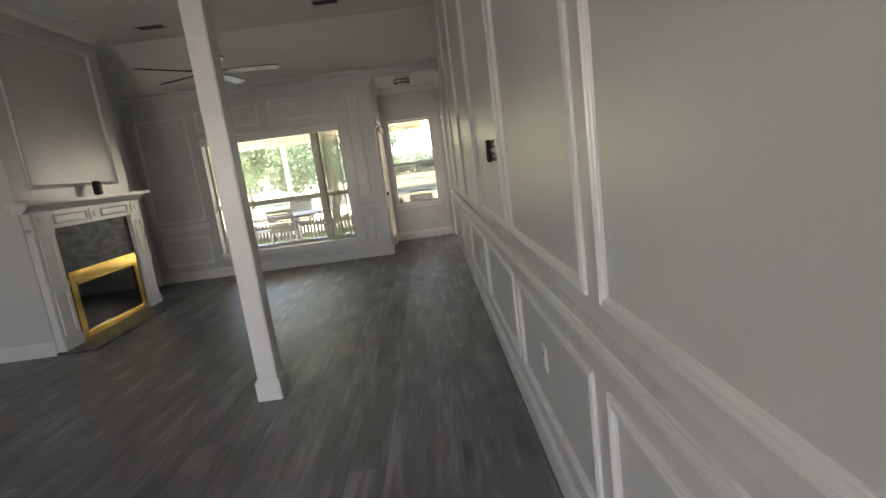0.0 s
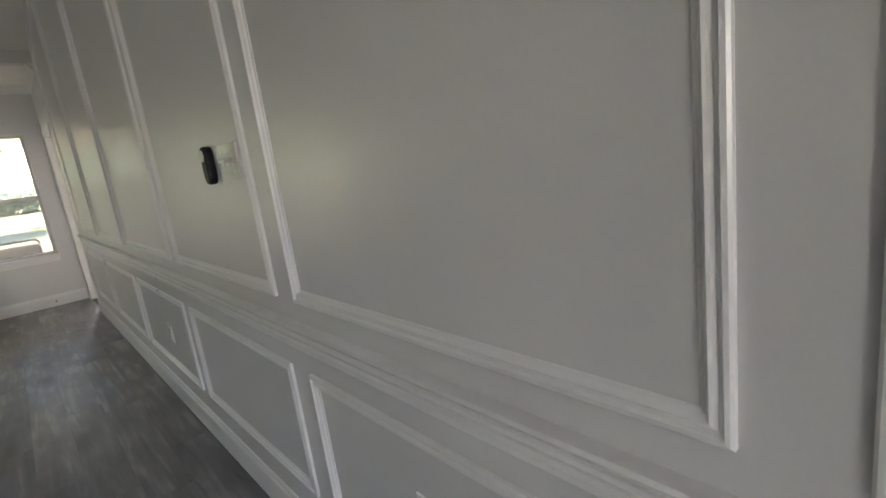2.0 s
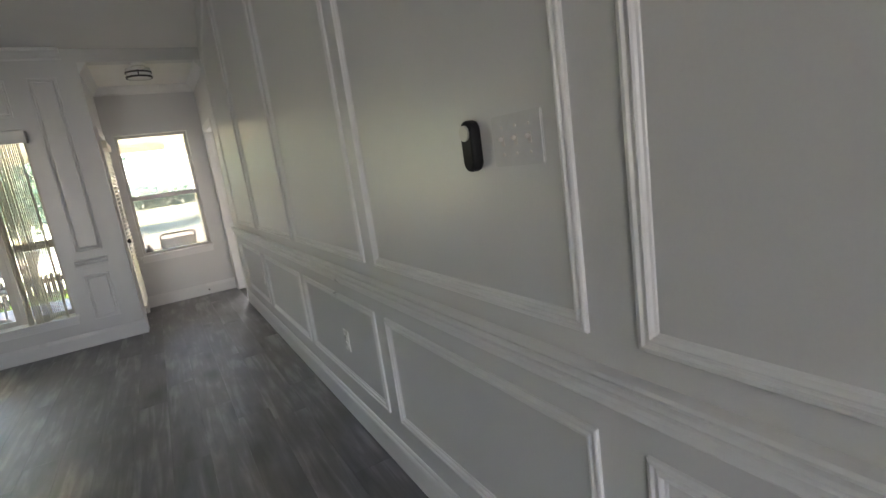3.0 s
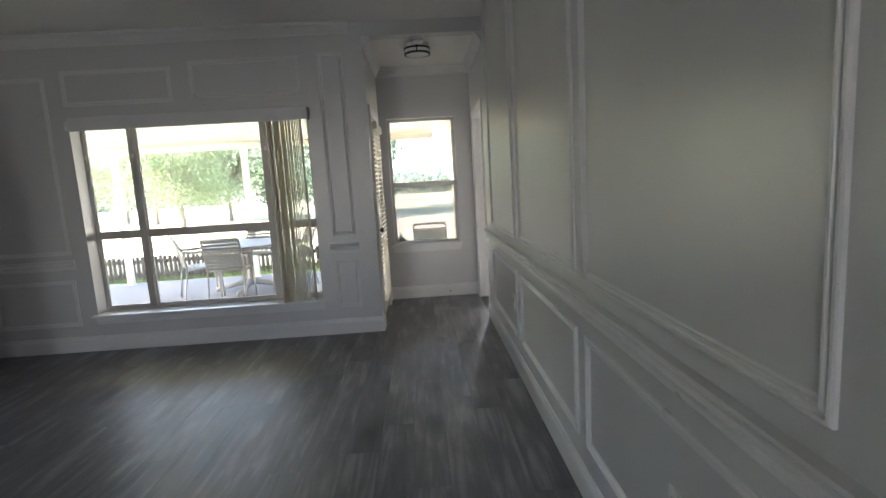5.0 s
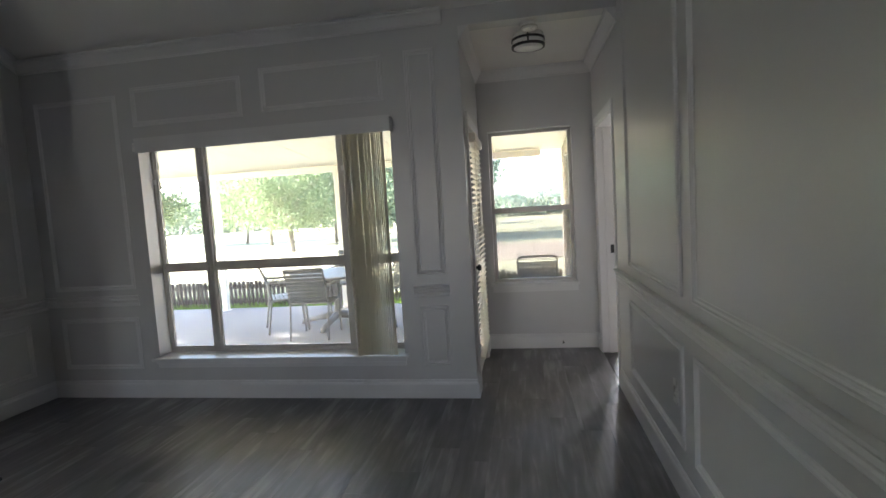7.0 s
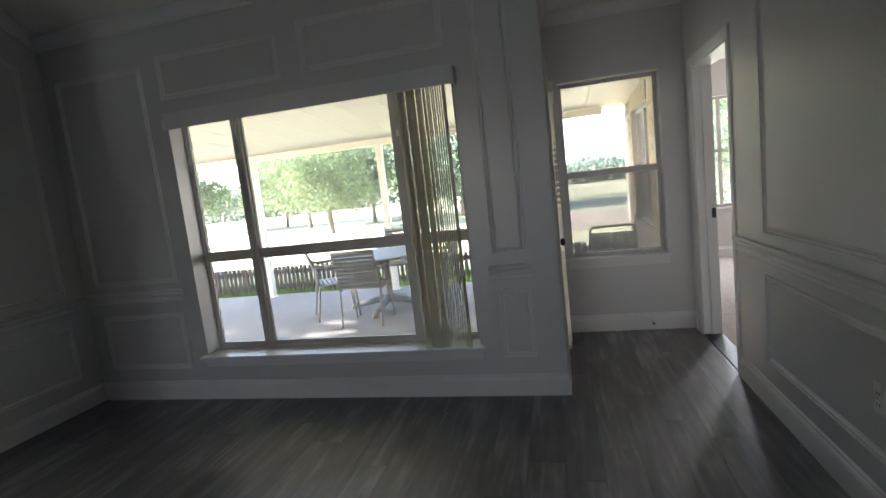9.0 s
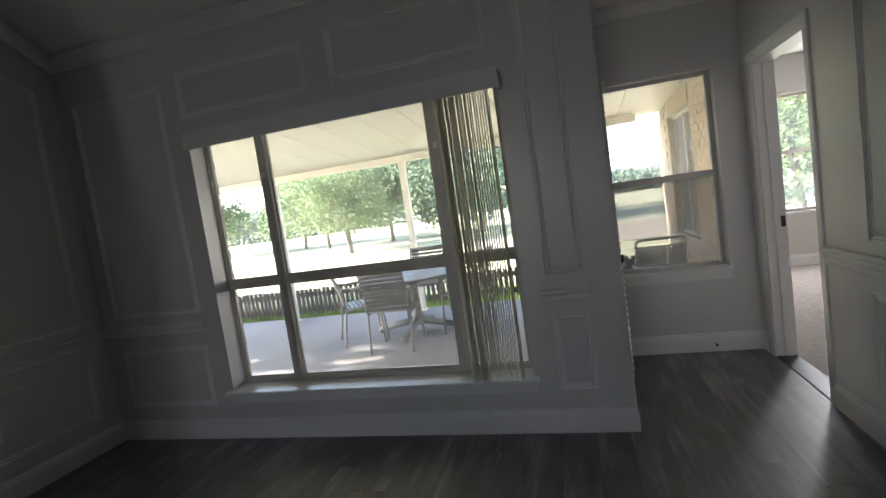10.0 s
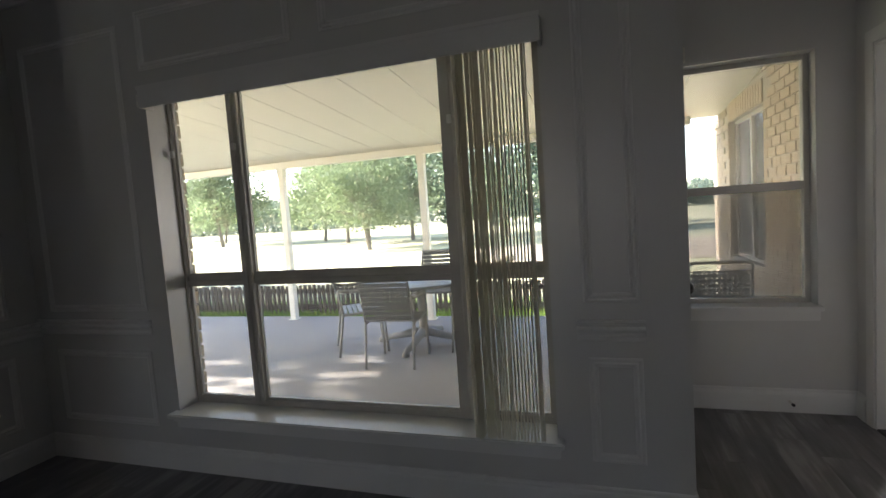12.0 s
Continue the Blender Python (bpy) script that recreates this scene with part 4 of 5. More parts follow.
def plain_window(name, axis, u0, u1, z0, z1, depth, split, upright, label):
    ob = thing(name, label, "window", (0, 0, 0))
    tagged(ob, kind="structure")
    b = bmesh.new()
    bars = [(u0, u0 + 0.035, z0, z1), (u1 - 0.035, u1, z0, z1), (u0, u1, z0, z0 + 0.035), (u0, u1, z1 - 0.035, z1)]
    if split:
        bars.append((u0, u1, split - 0.022, split + 0.022))
    if upright:
        bars.append((upright - 0.025, upright + 0.025, z0, z1))
    for k, a in enumerate(bars):
        e = 0.02 + 0.001 * k
        if axis == "x":
            box(b, a[0], a[1], depth - e, depth + e, a[2], a[3], 0.003)
        else:
            box(b, depth - e, depth + e, a[0], a[1], a[2], a[3], 0.003)
    part("window_frame", b, ALU, ob)
    g = part("pane", slab(u0 + 0.02, u1 - 0.02, depth - 0.003, depth + 0.003, z0 + 0.02, z1 - 0.02) if axis == "x" else slab(depth - 0.003, depth + 0.003, u0 + 0.02, u1 - 0.02, z0 + 0.02, z1 - 0.02), GLASS, ob)
    g.visible_shadow = False
    return ob


w3 = plain_window("window_3", "x", 0.92, 2.80, 0.69, 2.16, RY1 + 0.10, 1.446, 1.70, "grey aluminium double single-hung bedroom window")
part("window_sill", slab(0.88, 2.84, RY1 - 0.04, RY1 + 0.08, 0.665, 0.69, 0.005), TRIM, w3)
w4 = plain_window("window_4", "y", G0, G1, GZ0, GZ1, EX + 0.04, 0, (G0 + G1) / 2, "double aluminium window in the brick wing")

# ---- outside: ground, patio and its roof ----
b = bmesh.new()
bmesh.ops.create_grid(b, x_segments=8, y_segments=8, size=1500)
bmesh.ops.translate(b, vec=(0, 0, -0.22), verts=b.verts)
put("ground", b, GRASS, label="pale dry sunlit lawn", kind="structure", category="lawn")
put("driveway", slab(-5.0, 26.0, 19.0, 25.5, -0.30, -0.205, 0.02), PATHDIRT, label="pale gravel driveway across the lawn", kind="structure", category="driveway")
patio = put("patio", slab(-9.6, 0.6, NY + TH + 0.10, 12.12, -0.30, PZ, 0.01), CONCRETE, label="grey concrete patio slab", kind="structure", category="patio")

PC0, PC1, PE = 2.56, 2.205, 12.15                # patio ceiling at the house, at the edge, and the edge


def pz(y):
    return PC0 + (PC1 - PC0) * (y - NY) / (PE - NY)


pb = bmesh.new()
x = -7.7
while x < 0.29:
    x1 = min(x + 0.452, 0.30)
    s0 = HY + TH if x1 > HX - TH else NY + TH
    vs = [pb.verts.new((xx, yy, pz(yy) + dz)) for dz in (0, 0.05) for xx, yy in ((x + 0.004, s0), (x1 - 0.004, s0), (x1 - 0.004, PE), (x + 0.004, PE))]
    for f in ((0, 1, 2, 3), (4, 5, 6, 7), (0, 1, 5, 4), (1, 2, 6, 5), (2, 3, 7, 6), (3, 0, 4, 7)):
        pb.faces.new([vs[i] for i in f])
    x += 0.452
vs = [pb.verts.new((xx, yy, pz(yy) + 0.022)) for xx, yy in ((-7.7, NY + TH), (HX - TH, NY + TH), (HX - TH, PE), (-7.7, PE))]
pb.faces.new(vs)
vs = [pb.verts.new((xx, yy, pz(yy) + 0.022)) for xx, yy in ((HX - TH, HY + TH), (0.3, HY + TH), (0.3, PE), (HX - TH, PE))]
pb.faces.new(vs)
vs = [pb.verts.new((xx, yy, pz(yy))) for xx, yy in ((0.29, 9.2), (0.56, 9.2), (0.56, PE), (0.29, PE))]
pb.faces.new(vs)
put("ceiling_patio", pb, PATIOPAINT, label="cream panelled patio ceiling", kind="structure", category="ceiling")
beam = thing("patio_beam", "cream painted beam and gutter along the patio roof edge", "beam", (-4.6, 12.0, 2.15))
tagged(beam, kind="structure")
part("beam", in_thing(beam, slab(-7.7, 0.20, 11.88, 11.98, 2.112, 2.206, 0.006)), PATIOPAINT, beam)
part("gutter", in_thing(beam, slab(-7.75, 0.22, 12.155, 12.27, 2.150, 2.29, 0.015)), PATIOPAINT, beam)
post = None
for x in (-7.34, -5.18, -3.02, -0.86):
    if post is None:
        post = thing("patio_post", "slim cream painted patio post", "post", (x, 11.93, PZ), "patio posts")
        part("shaft", slab(-0.045, 0.045, -0.045, 0.045, 0, 2.212, 0.006), PATIOPAINT, post)
        part("base_plate", slab(-0.065, 0.065, -0.065, 0.065, 0, 0.012, 0.002), PATIOPAINT, post)
        part("bracket", slab(-0.052, 0.052, -0.052, 0.052, 2.12, 2.21, 0.004), PATIOPAINT, post)
    else:
        copy_thing(post, pose(x, 11.93, PZ))

# unseen outer roof added above the rooms, so that no sky enters from above
put("roof", slab(WX - 1.0, RX1 + 0.6, SY - 0.8, 9.35, 3.5, 3.6), ROOF, label="unseen dark shingled house roof, added to keep the sky out", kind="structure", category="roof")
put("roof_wing", slab(0.45, RX1 + 0.6, 9.35, 12.75, 2.76, 2.9), ROOF, label="unseen dark shingled roof of the wing, added to keep the sky out", kind="structure", category="roof")

# ---- fence ----
fence = thing("fence", "low dark weathered wooden picket fence behind the patio", "fence", (-4.5, 12.62, -0.22))
for z in (0.12, 0.38):
    part("rail", slab(-5.3, 5.0, 0.012, 0.05, z, z + 0.08, 0.003), FENCEWOOD, fence)
picket = None
rng = random.Random(3)
for i in range(120):
    if picket is None:
        bp = slab(-0.029, 0.029, -0.012, 0.012, 0, 0.52, 0.002)
        picket = part("picket", bp, FENCEWOOD, fence)
        ob = picket
    else:
        ob = new("picket", picket.data)
        ob.parent = fence
    ob.matrix_basis = pose(-5.2 + i * 0.0855, 0, rng.uniform(-0.012, 0.012), 0, rng.uniform(-1, 1), 0)

# turf along the fence
verts, faces = [], []
rng = random.Random(9)
for i in range(15000):
    x, y = rng.uniform(-9.5, 0.4), rng.uniform(12.14, 13.6)
    h, a, w = rng.uniform(0.07, 0.15), rng.uniform(0, math.tau), rng.uniform(0.008, 0.018)
    k = len(verts)
    dx, dy = w * math.cos(a), w * math.sin(a)
    lx, ly = rng.uniform(-0.03, 0.03), rng.uniform(-0.03, 0.03)
    verts += [(x - dx, y - dy, -0.22), (x + dx, y + dy, -0.22), (x + lx, y + ly, -0.22 + h)]
    faces.append((k, k + 1, k + 2))
me = bpy.data.meshes.new("turf")
me.from_pydata(verts, [], faces)
me.materials.append(TURF)
tagged(new("turf", me), "bright green grass strip beside the fence", "grass", kind="stuff")


# ---- patio furniture ----
def strap_chair(m, label):
    ob = thing("patio_chair", label, "chair", group="patio chairs")
    for s in (-1, 1):
        x = 0.235 * s
        part("rear_leg", bent(bmesh.new(), [(x, -0.27, 0.0), (x, -0.20, 0.40), (x, -0.24, 0.62), (x, -0.33, 0.80)], 0.013), CHAIRMETAL, ob, smooth=True)
        part("front_leg", bent(bmesh.new(), [(x, 0.25, 0.0), (x, 0.22, 0.40), (x, 0.20, 0.585)], 0.013), CHAIRMETAL, ob, smooth=True)
        part("arm", bent(bmesh.new(), [(x, 0.23, 0.58), (x * 1.06, 0.10, 0.605), (x * 1.04, -0.12, 0.60), (x, -0.24, 0.615)], 0.017), CHAIRMETAL, ob, smooth=True)
        part("seat_rail", bent(bmesh.new(), [(x, 0.24, 0.405), (x, -0.21, 0.385)], 0.012), CHAIRMETAL, ob, smooth=True)
    part("top_rail", bent(bmesh.new(), [(-0.235, -0.33, 0.80), (0.235, -0.33, 0.80)], 0.013), CHAIRMETAL, ob, smooth=True)
    part("front_rail", bent(bmesh.new(), [(-0.235, 0.23, 0.40), (0.235, 0.23, 0.40)], 0.012), CHAIRMETAL, ob, smooth=True)
    for i in range(9):
        z = 0.435 + i * 0.042
        y = -0.21 - 0.115 * (i / 8) ** 1.3
        part("back_strap", slab(-0.235, 0.235, y - 0.006, y - 0.001, z - 0.017, z + 0.017, 0.002), STRAP, ob)
    for i in range(8):
        y = -0.17 + i * 0.053
        part("seat_strap", slab(-0.235, 0.235, y - 0.021, y + 0.021, 0.398, 0.403, 0.002), CHAIRMETAL, ob)
    ob.matrix_basis = m
    return ob


TALL = Matrix.Diagonal((1.02, 0.95, 1.10, 1))
chair = strap_chair(pose(-2.75, 10.12, PZ, 0, 0, 3) @ TALL, "tan metal patio chair with horizontal vinyl straps")
for x, y, a, h in ((-3.34, 10.52, -58, 1.03), (-2.80, 11.56, 183, 1.06), (-2.03, 10.68, 86, 1.06)):
    copy_thing(chair, pose(x, y, PZ, 0, 0, a) @ Matrix.Diagonal((1.04, 1.04, h, 1)))

table = thing("patio_table", "round pale patio table on a four-footed pedestal", "table", (-2.72, 10.79, PZ))
part("tabletop", lathe(bmesh.new(), [(0.001, 0.685), (0.62, 0.685), (0.64, 0.692), (0.645, 0.705), (0.64, 0.718), (0.62, 0.722), (0.001, 0.722)], n=48), CHAIRMETAL, table)
part("pedestal", lathe(bmesh.new(), [(0.001, 0.08), (0.07, 0.08), (0.075, 0.14), (0.05, 0.20), (0.045, 0.45), (0.06, 0.60), (0.16, 0.685), (0.001, 0.685)], n=28), CHAIRMETAL, table, smooth=True)
for k in range(4):
    a = radians(-2 + 90 * k)
    c, s = math.cos(a), math.sin(a)
    f = bmesh.new()
    tube(f, (0.05 * c, 0.05 * s, 0.13), (0.53 * c, 0.53 * s, 0.040), 0.050, 0.032, n=10)
    tube(f, (0.52 * c, 0.52 * s, 0.0), (0.52 * c, 0.52 * s, 0.06), 0.040, 0.032, n=12)
    part("foot", f, CHAIRMETAL, table, smooth=True)

sling = thing("sling_chair", "dark grey sling-backed metal patio chair by the wall", "chair", (0.03, 10.10, PZ))
def perforated(w, h, cols, rows, hole, thick):
    """Sheet in the x-z plane with square holes in rows."""
    b = bmesh.new()
    px, pz_ = w / cols, h / rows
    for r in range(rows + 1):
        z0 = 0 if r == 0 else r * pz_ - pz_ / 2 + hole / 2
        z1 = h if r == rows else r * pz_ + pz_ / 2 - hole / 2
        box(b, -w / 2, w / 2, 0, thick, z0, z1)
        if r < rows:
            for c in range(cols + 1):
                x0 = -w / 2 if c == 0 else -w / 2 + c * px - px / 2 + hole / 2
                x1 = w / 2 if c == cols else -w / 2 + c * px + px / 2 - hole / 2
                box(b, x0, x1, 0.0002, thick - 0.0002, z1, z1 + hole)
    return b


for sd in (-1, 1):
    x = 0.215 * sd
    part("leg_frame", bent(bmesh.new(), [(x, -0.22, 0.0), (x, -0.18, 0.42), (x, -0.24, 0.84)], 0.013), ALU, sling, smooth=True)
    part("front_leg", bent(bmesh.new(), [(x, 0.26, 0.0), (x, 0.24, 0.60), (x, -0.20, 0.62)], 0.013), ALU, sling, smooth=True)
part("top_rail", bent(bmesh.new(), [(-0.215, -0.24, 0.84), (-0.215, -0.248, 0.875), (-0.202, -0.254, 0.903), (-0.175, -0.256, 0.915), (0.175, -0.256, 0.915), (0.202, -0.254, 0.903), (0.215, -0.248, 0.875), (0.215, -0.24, 0.84)], 0.013), ALU, sling, smooth=True)
bk = perforated(0.416, 0.43, 12, 11, 0.013, 0.006)
bk.transform(pose(0, -0.182, 0.425, 8, 0, 0))
part("back_panel", bk, DARKSTRAP, sling, "blue-grey perforated back")
part("seat", slab(-0.212, 0.212, -0.17, 0.24, 0.415, 0.430, 0.006), DARKSTRAP, sling)

jug = thing("white_jug", "white plastic jug on the outer window ledge", "jug", (-0.330, HY + 0.20, VZ0 - 0.03))
part("body", lathe(bmesh.new(), [(0.001, 0), (0.042, 0), (0.047, 0.01), (0.047, 0.075), (0.034, 0.105), (0.018, 0.118), (0.018, 0.132), (0.001, 0.132)], n=24), PLASTIC, jug, smooth=True)
part("cap", lathe(bmesh.new(), [(0.001, 0.132), (0.020, 0.132), (0.020, 0.150), (0.001, 0.151)], n=20), PLASTIC, jug)


# ---- trees ----
def make_tree(m, height, spread, stem, leaf, seed, count, label, size=0.20, low=0.30, group="trees on the lawn", clumps=16):
    rng = random.Random(seed)
    ob = thing("tree", label, "tree", group=group)
    tb = bmesh.new()
    fork = height * 0.26
    lean = rng.uniform(-0.2, 0.2)
    stems = []
    for k in range(stem):
        a = rng.uniform(0, math.tau) + k * 2.4
        p = [Vector((0.10 * k * math.cos(a), 0.10 * k * math.sin(a), -0.1))]
        for j in range(1, 4):
            p.append(Vector((p[0].x + (0.15 + 0.12 * k) * j * math.cos(a) * height / 7 + lean * j * 0.2, p[0].y + 0.15 * j * math.sin(a) * height / 7, fork * j / 1.6)))
        r = 0.023 * height / (1 + 0.3 * k)
        for j in range(3):
            tube(tb, p[j], p[j + 1], r * (1 - 0.22 * j), r * (1 - 0.22 * (j + 1)), n=8)
        stems.append(p[3])
    blobs = []
    for k in range(clumps):
        a = rng.uniform(0, math.tau)
        rr = spread * math.sqrt(rng.uniform(0.0, 1.0)) * 0.78
        zz = height * rng.uniform(low + 0.08, 0.90)
        shrink = 1 - 0.75 * max(0, (zz / height - 0.55) / 0.45) ** 1.5
        c = Vector((rr * shrink * math.cos(a), rr * shrink * math.sin(a), zz))
        blobs.append((c, spread * rng.uniform(0.24, 0.42)))
        s = rng.choice(stems)
        mid = (s + c) / 2 + Vector((0, 0, -0.05 * height))
        tube(tb, s * 0.6, mid, 0.012 * height, 0.007 * height, n=5)
        tube(tb, mid, c, 0.007 * height, 0.002 * height, n=5)
    part("trunk", tb, BARK, ob)
    verts, faces = [], []
    for i in range(count):
        c, r = blobs[i % clumps]
        d = Vector((rng.gauss(0, 1), rng.gauss(0, 1), rng.gauss(0, 0.8)))
        d = d.normalized() * r * (rng.uniform(0.15, 1.0) ** 0.5) * rng.uniform(0.8, 1.15)
        p = c + d
        if p.z < height * low * 0.8:
            continue
        q = Euler((rng.uniform(-1.2, 1.2), rng.uniform(-1.2, 1.2), rng.uniform(0, 6.3))).to_matrix()
        w = size * rng.uniform(0.5, 1.3)
        k = len(verts)
        for u, v, z in ((-0.5, 0, 0), (0, -0.32, 0.1), (0.5, 0, 0), (0, 0.32, 0.1)):
            verts.append(p + q @ Vector((u * w, v * w, z * w)))
        faces.append((k, k + 1, k + 2, k + 3))
    me = bpy.data.meshes.new("crown")
    me.from_pydata(verts, [], faces)
    me.materials.append(leaf)
    crown = new("crown", me)
    crown.parent = ob
    ob.matrix_basis = m
    return ob


main_tree = make_tree(pose(-11.2, 26.8, -0.25), 5.2, 3.1, 2, LEAF, 11, 14000, "light green spreading lawn tree with a forked trunk", size=0.145, low=0.22, clumps=30)
second = make_tree(pose(-20.1, 37.6, -0.25), 5.6, 3.4, 1, LEAF, 23, 10000, "light green round lawn tree with a single trunk", size=0.20, low=0.20, clumps=24)
third = make_tree(pose(-5.6, 31.5, -0.25), 9.0, 5.2, 1, LEAFDARK, 31, 12000, "tall dark green tree, dense to the ground", size=0.30, low=0.06, clumps=26)
for x, y, a, s in ((-11.4, 33.0, 310, 1.05), (-34.5, 43.7, 40, 0.95), (-16.0, 33.5, 120, 1.1), (-28.7, 36.9, 200, 1.25), (-47, 52, 75, 1.3), (-13.5, 52, 10, 1.3)):
    copy_thing(second, pose(x, y, -0.25, 0, 0, a) @ Matrix.Diagonal((s, s, s, 1)))
copy_thing(third, pose(10.5, 34.0, -0.25, 0, 0, 75))
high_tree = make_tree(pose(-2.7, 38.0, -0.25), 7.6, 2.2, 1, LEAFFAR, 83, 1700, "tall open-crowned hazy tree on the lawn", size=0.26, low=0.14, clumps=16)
# out-of-view trees added so that their leaves break up the sun on the patio
shade = make_tree(pose(-21.0, 12.8, -0.25), 9.5, 4.2, 1, LEAF, 47, 6500, "unseen tall leafy tree added to dapple the patio with shade", size=0.30, low=0.18, clumps=24)
for x, y, a in ((-17.5, 9.9, 60),):
    copy_thing(shade, pose(x, y, -0.25, 0, 0, a))
bed_tree = make_tree(pose(4.6, 18.6, -0.25), 5.2, 2.6, 1, LEAF, 61, 5000, "light green tree outside the bedroom window", size=0.22, low=0.08)

# far woods
rng = random.Random(77)
verts, faces = [], []
for i in range(26000):
    x = rng.uniform(-120, 60)
    hh = 5.0 - 1.9 * min(1, max(0, (x + 18) / 8)) + 1.6 * noise.noise(Vector((x * 0.06, 3.1, 0))) + 1.6 * noise.noise(Vector((x * 0.21, 7.7, 0)))
    y = 84 + rng.uniform(-6, 6) + 6 * noise.noise(Vector((x * 0.03, 0, 5)))
    z = -0.2 + hh * rng.uniform(0, 1) ** 0.8
    w = rng.uniform(0.45, 1.0)
    q = Euler((rng.uniform(-1.3, 1.3), rng.uniform(-1.3, 1.3), rng.uniform(0, 6.3))).to_matrix()
    k = len(verts)
    for u, v in ((-0.5, 0), (0, -0.35), (0.5, 0), (0, 0.35)):
        verts.append(Vector((x, y, z)) + q @ Vector((u * w, v * w, 0)))
    faces.append((k, k + 1, k + 2, k + 3))
me = bpy.data.meshes.new("far_woods")
me.from_pydata(verts, [], faces)
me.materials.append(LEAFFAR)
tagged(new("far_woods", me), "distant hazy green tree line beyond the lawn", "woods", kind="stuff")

# ---- brick wing and window jamb ----
XB, YB0, YB1 = 0.52, HY + TH, 12.44
brick_wing = put("wall_brick_wing", bmesh.new(), MORTAR, label="tan brick wall of the house wing", kind="structure", category="wall")
mb = bmesh.new()
us = (YB0, G0, G1, YB1)
for i, (u0, u1) in enumerate(zip(us, us[1:])):
    if i == 1:
        box(mb, XB + 0.012, EX + 0.055, u0, u1, -0.3, GZ0)
        box(mb, XB + 0.012, EX + 0.055, u0, u1, GZ1, 2.75)
    else:
        box(mb, XB + 0.012, EX + 0.055, u0, u1, -0.3, 2.75)
box(mb, XB + 0.012, RX1, YB1 - 0.08, YB1 + 0.03, -0.3, 0.69)
box(mb, XB + 0.012, 0.92, YB1 - 0.08, YB1 + 0.03, 0.69, 2.75)
box(mb, 2.80, RX1, YB1 - 0.08, YB1 + 0.03, 0.69, 2.75)
box(mb, 0.92, 2.80, YB1 - 0.08, YB1 + 0.03, 2.16, 2.75)
mb.to_mesh(brick_wing.data)
mb.free()
course, length = 0.080, 0.205
bm_brick = slab(0, 0.05, 0, length - 0.010, 0, course - 0.010, 0.003)
bm_half = slab(0, 0.05, 0, length / 2 - 0.010, 0, course - 0.010, 0.003)
bm_sold = slab(0, 0.05, 0, course - 0.010, 0, length - 0.010, 0.003)
shapes = {}
for nm, bmb in (("full", bm_brick), ("half", bm_half), ("sold", bm_sold)):
    me = bpy.data.meshes.new("brick")
    bmb.to_mesh(me)
    bmb.free()
    me.materials.append(BRICK)
    shapes[nm] = me
rng = random.Random(8)
rest = bmesh.new()


def lay(me, y, z, near):
    m = pose(XB + rng.uniform(-0.0015, 0.0015), y, z)
    if near:
        ob = new("brick", me)
        ob.parent = brick_wing
        ob.matrix_basis = m
    else:
        k = bmesh.new()
        k.from_mesh(me)
        join(rest, k, m)


for r in range(34):
    z = -0.25 + r * course
    y = YB0 + (0 if r % 2 else -length / 2)
    while y < YB1 - 0.02:
        y0, y1 = max(y, YB0), min(y + length, YB1)
        inside = z + course > GZ0 and z < GZ1 and y1 > G0 and y0 < G1
        arch = GZ1 <= z + 0.5 * course and z < GZ1 + 0.19 and y1 > G0 - 0.04 and y0 < G1 + 0.04
        if inside or arch:
            if inside and y0 < G0 - length * 0.45:
                lay(shapes["half"], y0, z, True)
            elif inside and y1 > G1 + length * 0.45:
                lay(shapes["half"], G1 + 0.005, z, True)
        elif y1 - y0 > length * 0.9:
            lay(shapes["full"], y0, z, 0.2 < z < 2.35 and y0 < 11.2)
        elif y1 - y0 > length * 0.45:
            lay(shapes["half"], y0, z, 0.2 < z < 2.35 and y0 < 11.2)
        y += length
for k in range(14):
    lay(shapes["sold"], G0 + k * course, GZ1 + 0.005, True)
part("brick_rest", rest, BRICK, brick_wing)
tagged(bpy.data.objects["brick_rest"], kind="stuff")

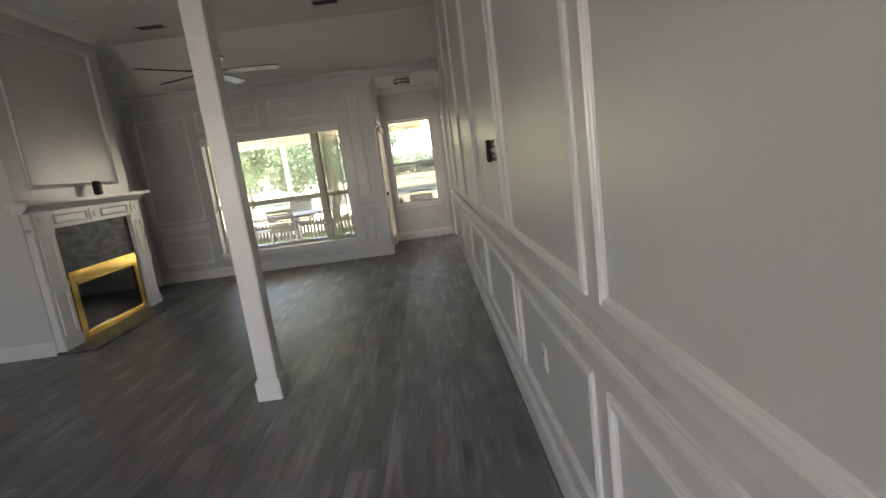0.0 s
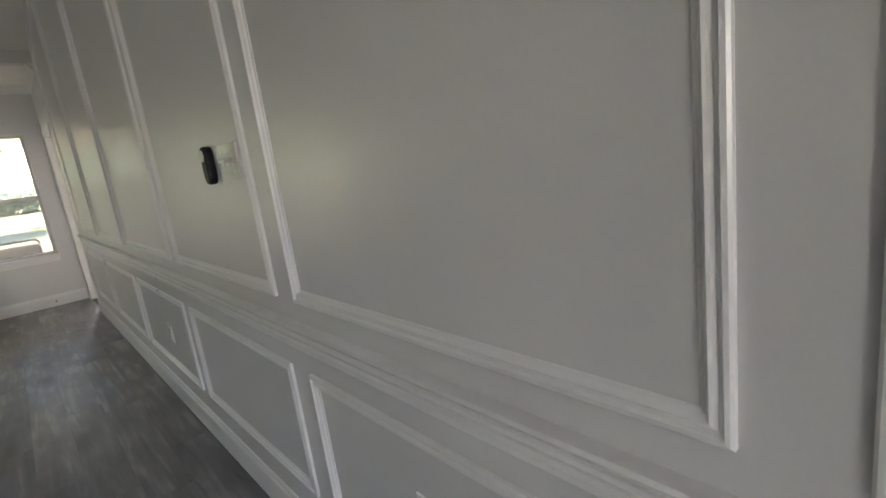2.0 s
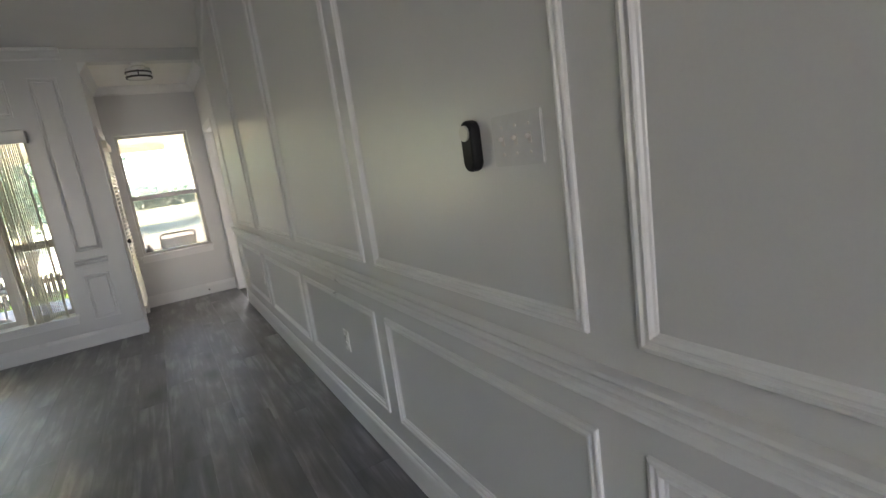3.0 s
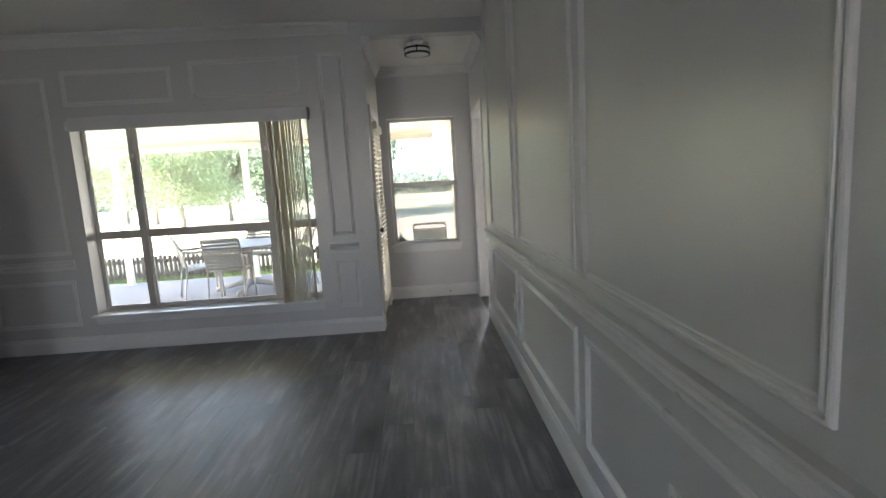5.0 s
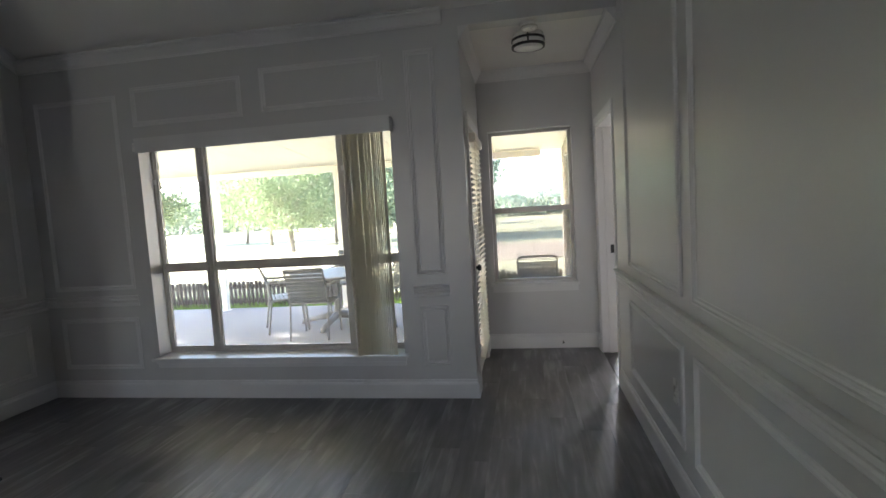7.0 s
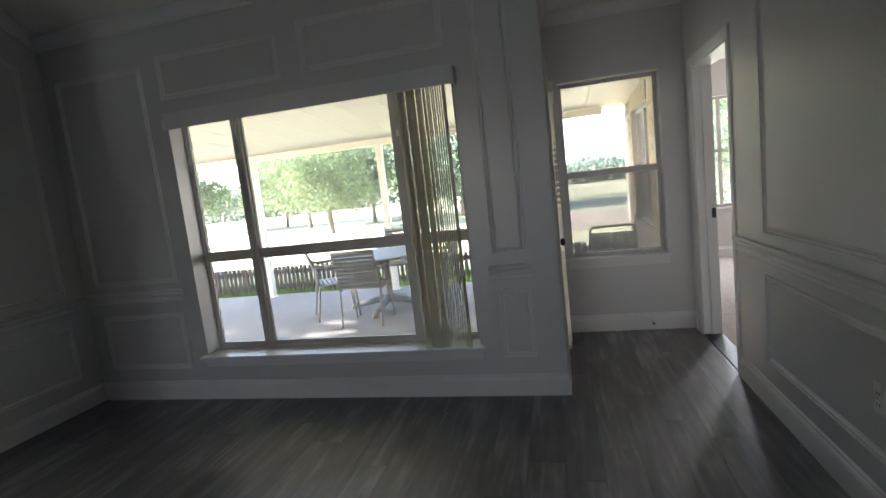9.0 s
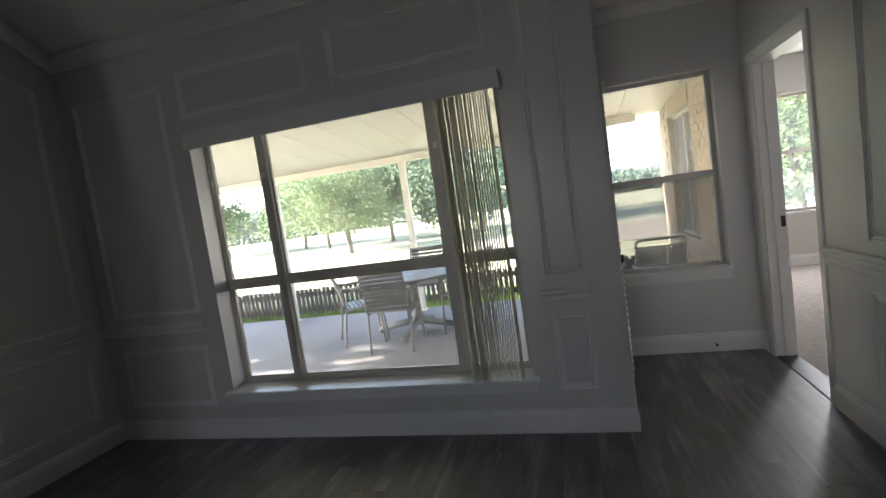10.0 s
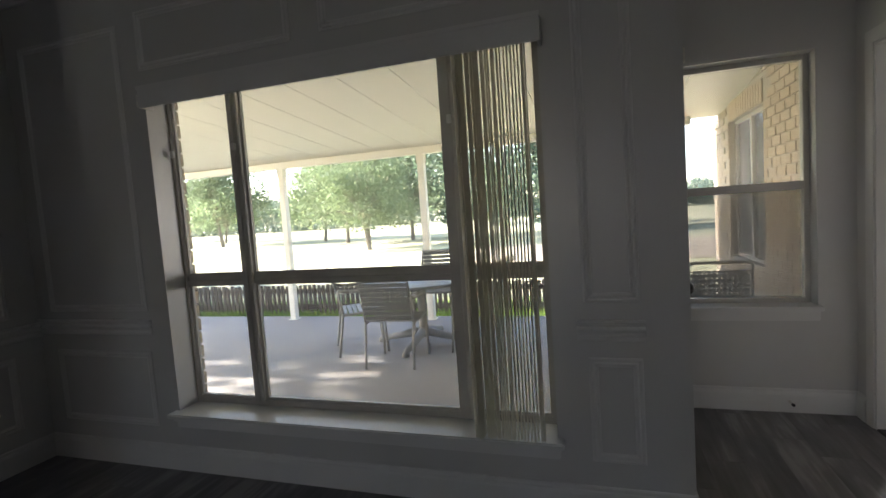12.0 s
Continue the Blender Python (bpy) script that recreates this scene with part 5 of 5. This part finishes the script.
jamb_wall = put("wall_brick_outer", slab(W0 - 1.2, W0 - 0.02, NY + TH, NY + TH + 0.085, -0.25, 2.5), MORTAR, label="tan brick facing beside the picture window", kind="structure", category="wall")
put("wall_brick_sill", slab(W0 - 0.055, W1 + 0.055, NY + TH, NY + TH + 0.085, -0.25, WZ0 - 0.01), MORTAR, label="brick facing below the picture window", kind="structure", category="wall")
put("wall_brick_right", slab(W1 + 0.02, HX - TH, NY + TH, NY + TH + 0.095, -0.25, 2.5), MORTAR, label="brick facing beside the picture window", kind="structure", category="wall")
put("wall_brick_ledge", slab(V0 - 0.1, V1 + 0.1, HY + TH, HY + TH + 0.14, -0.2, VZ0 - 0.03), MORTAR, label="brick facing and ledge below the nook window", kind="structure", category="wall")
for r in range(27):
    ln = length if r % 2 else length / 2
    ob = new("brick", shapes["full" if r % 2 else "half"])
    ob.parent = jamb_wall
    ob.matrix_basis = pose(W0 - 0.006 - (0.004 if r % 2 else 0), NY + TH + 0.045, 0.20 + r * course - 0.1, 0, 0, 90) @ pose(-0.0, 0, 0)

# ---- floor planks ----
PW, PL = 0.178, 1.22
long_plank = slab(-PW / 2 + 0.0003, PW / 2 - 0.0003, -PL / 2 + 0.0003, PL / 2 - 0.0003, -0.011, 0.0, 0.0005)
me_plank = bpy.data.meshes.new("plank")
long_plank.to_mesh(me_plank)
long_plank.free()
me_plank.materials.append(PLANK)
rng = random.Random(21)
behind = bmesh.new()
ncol = int((EX - WX) / PW) + 1
for c in range(ncol):
    x0 = WX + c * PW
    x1 = min(x0 + PW, EX)
    cut_x = x1 - x0 < PW - 1e-4
    y = SY - rng.uniform(0.05, 1.1)
    end = HY if x1 > HX + 0.001 else NY
    while y < end:
        y0, y1 = max(y, SY), min(y + PL, end)
        if x1 > HX and x0 < HX and y1 > NY:
            y1 = min(y1, NY) if (x0 + x1) / 2 < HX else y1
        if y1 - y0 > 0.01:
            if y1 < -0.2:
                box(behind, x0 + 0.0003, x1 - 0.0003, y0 + 0.0003, y1 - 0.0003, -0.011, 0.0)
            else:
                full = not cut_x and y1 - y0 > PL - 1e-4
                if full:
                    me = me_plank
                else:
                    k = slab((x0 - x1) / 2 + 0.0003, (x1 - x0) / 2 - 0.0003, (y0 - y1) / 2 + 0.0003, (y1 - y0) / 2 - 0.0003, -0.011, 0.0, 0.0005)
                    me = bpy.data.meshes.new("plank")
                    k.to_mesh(me)
                    k.free()
                    me.materials.append(PLANK)
                ob = new("plank", me)
                ob.parent = subfloor
                ob.location = ((x0 + x1) / 2, (y0 + y1) / 2, 0)
        y += PL
rest_planks = part("plank_rest", behind, PLANK, subfloor)
tagged(rest_planks, kind="stuff")
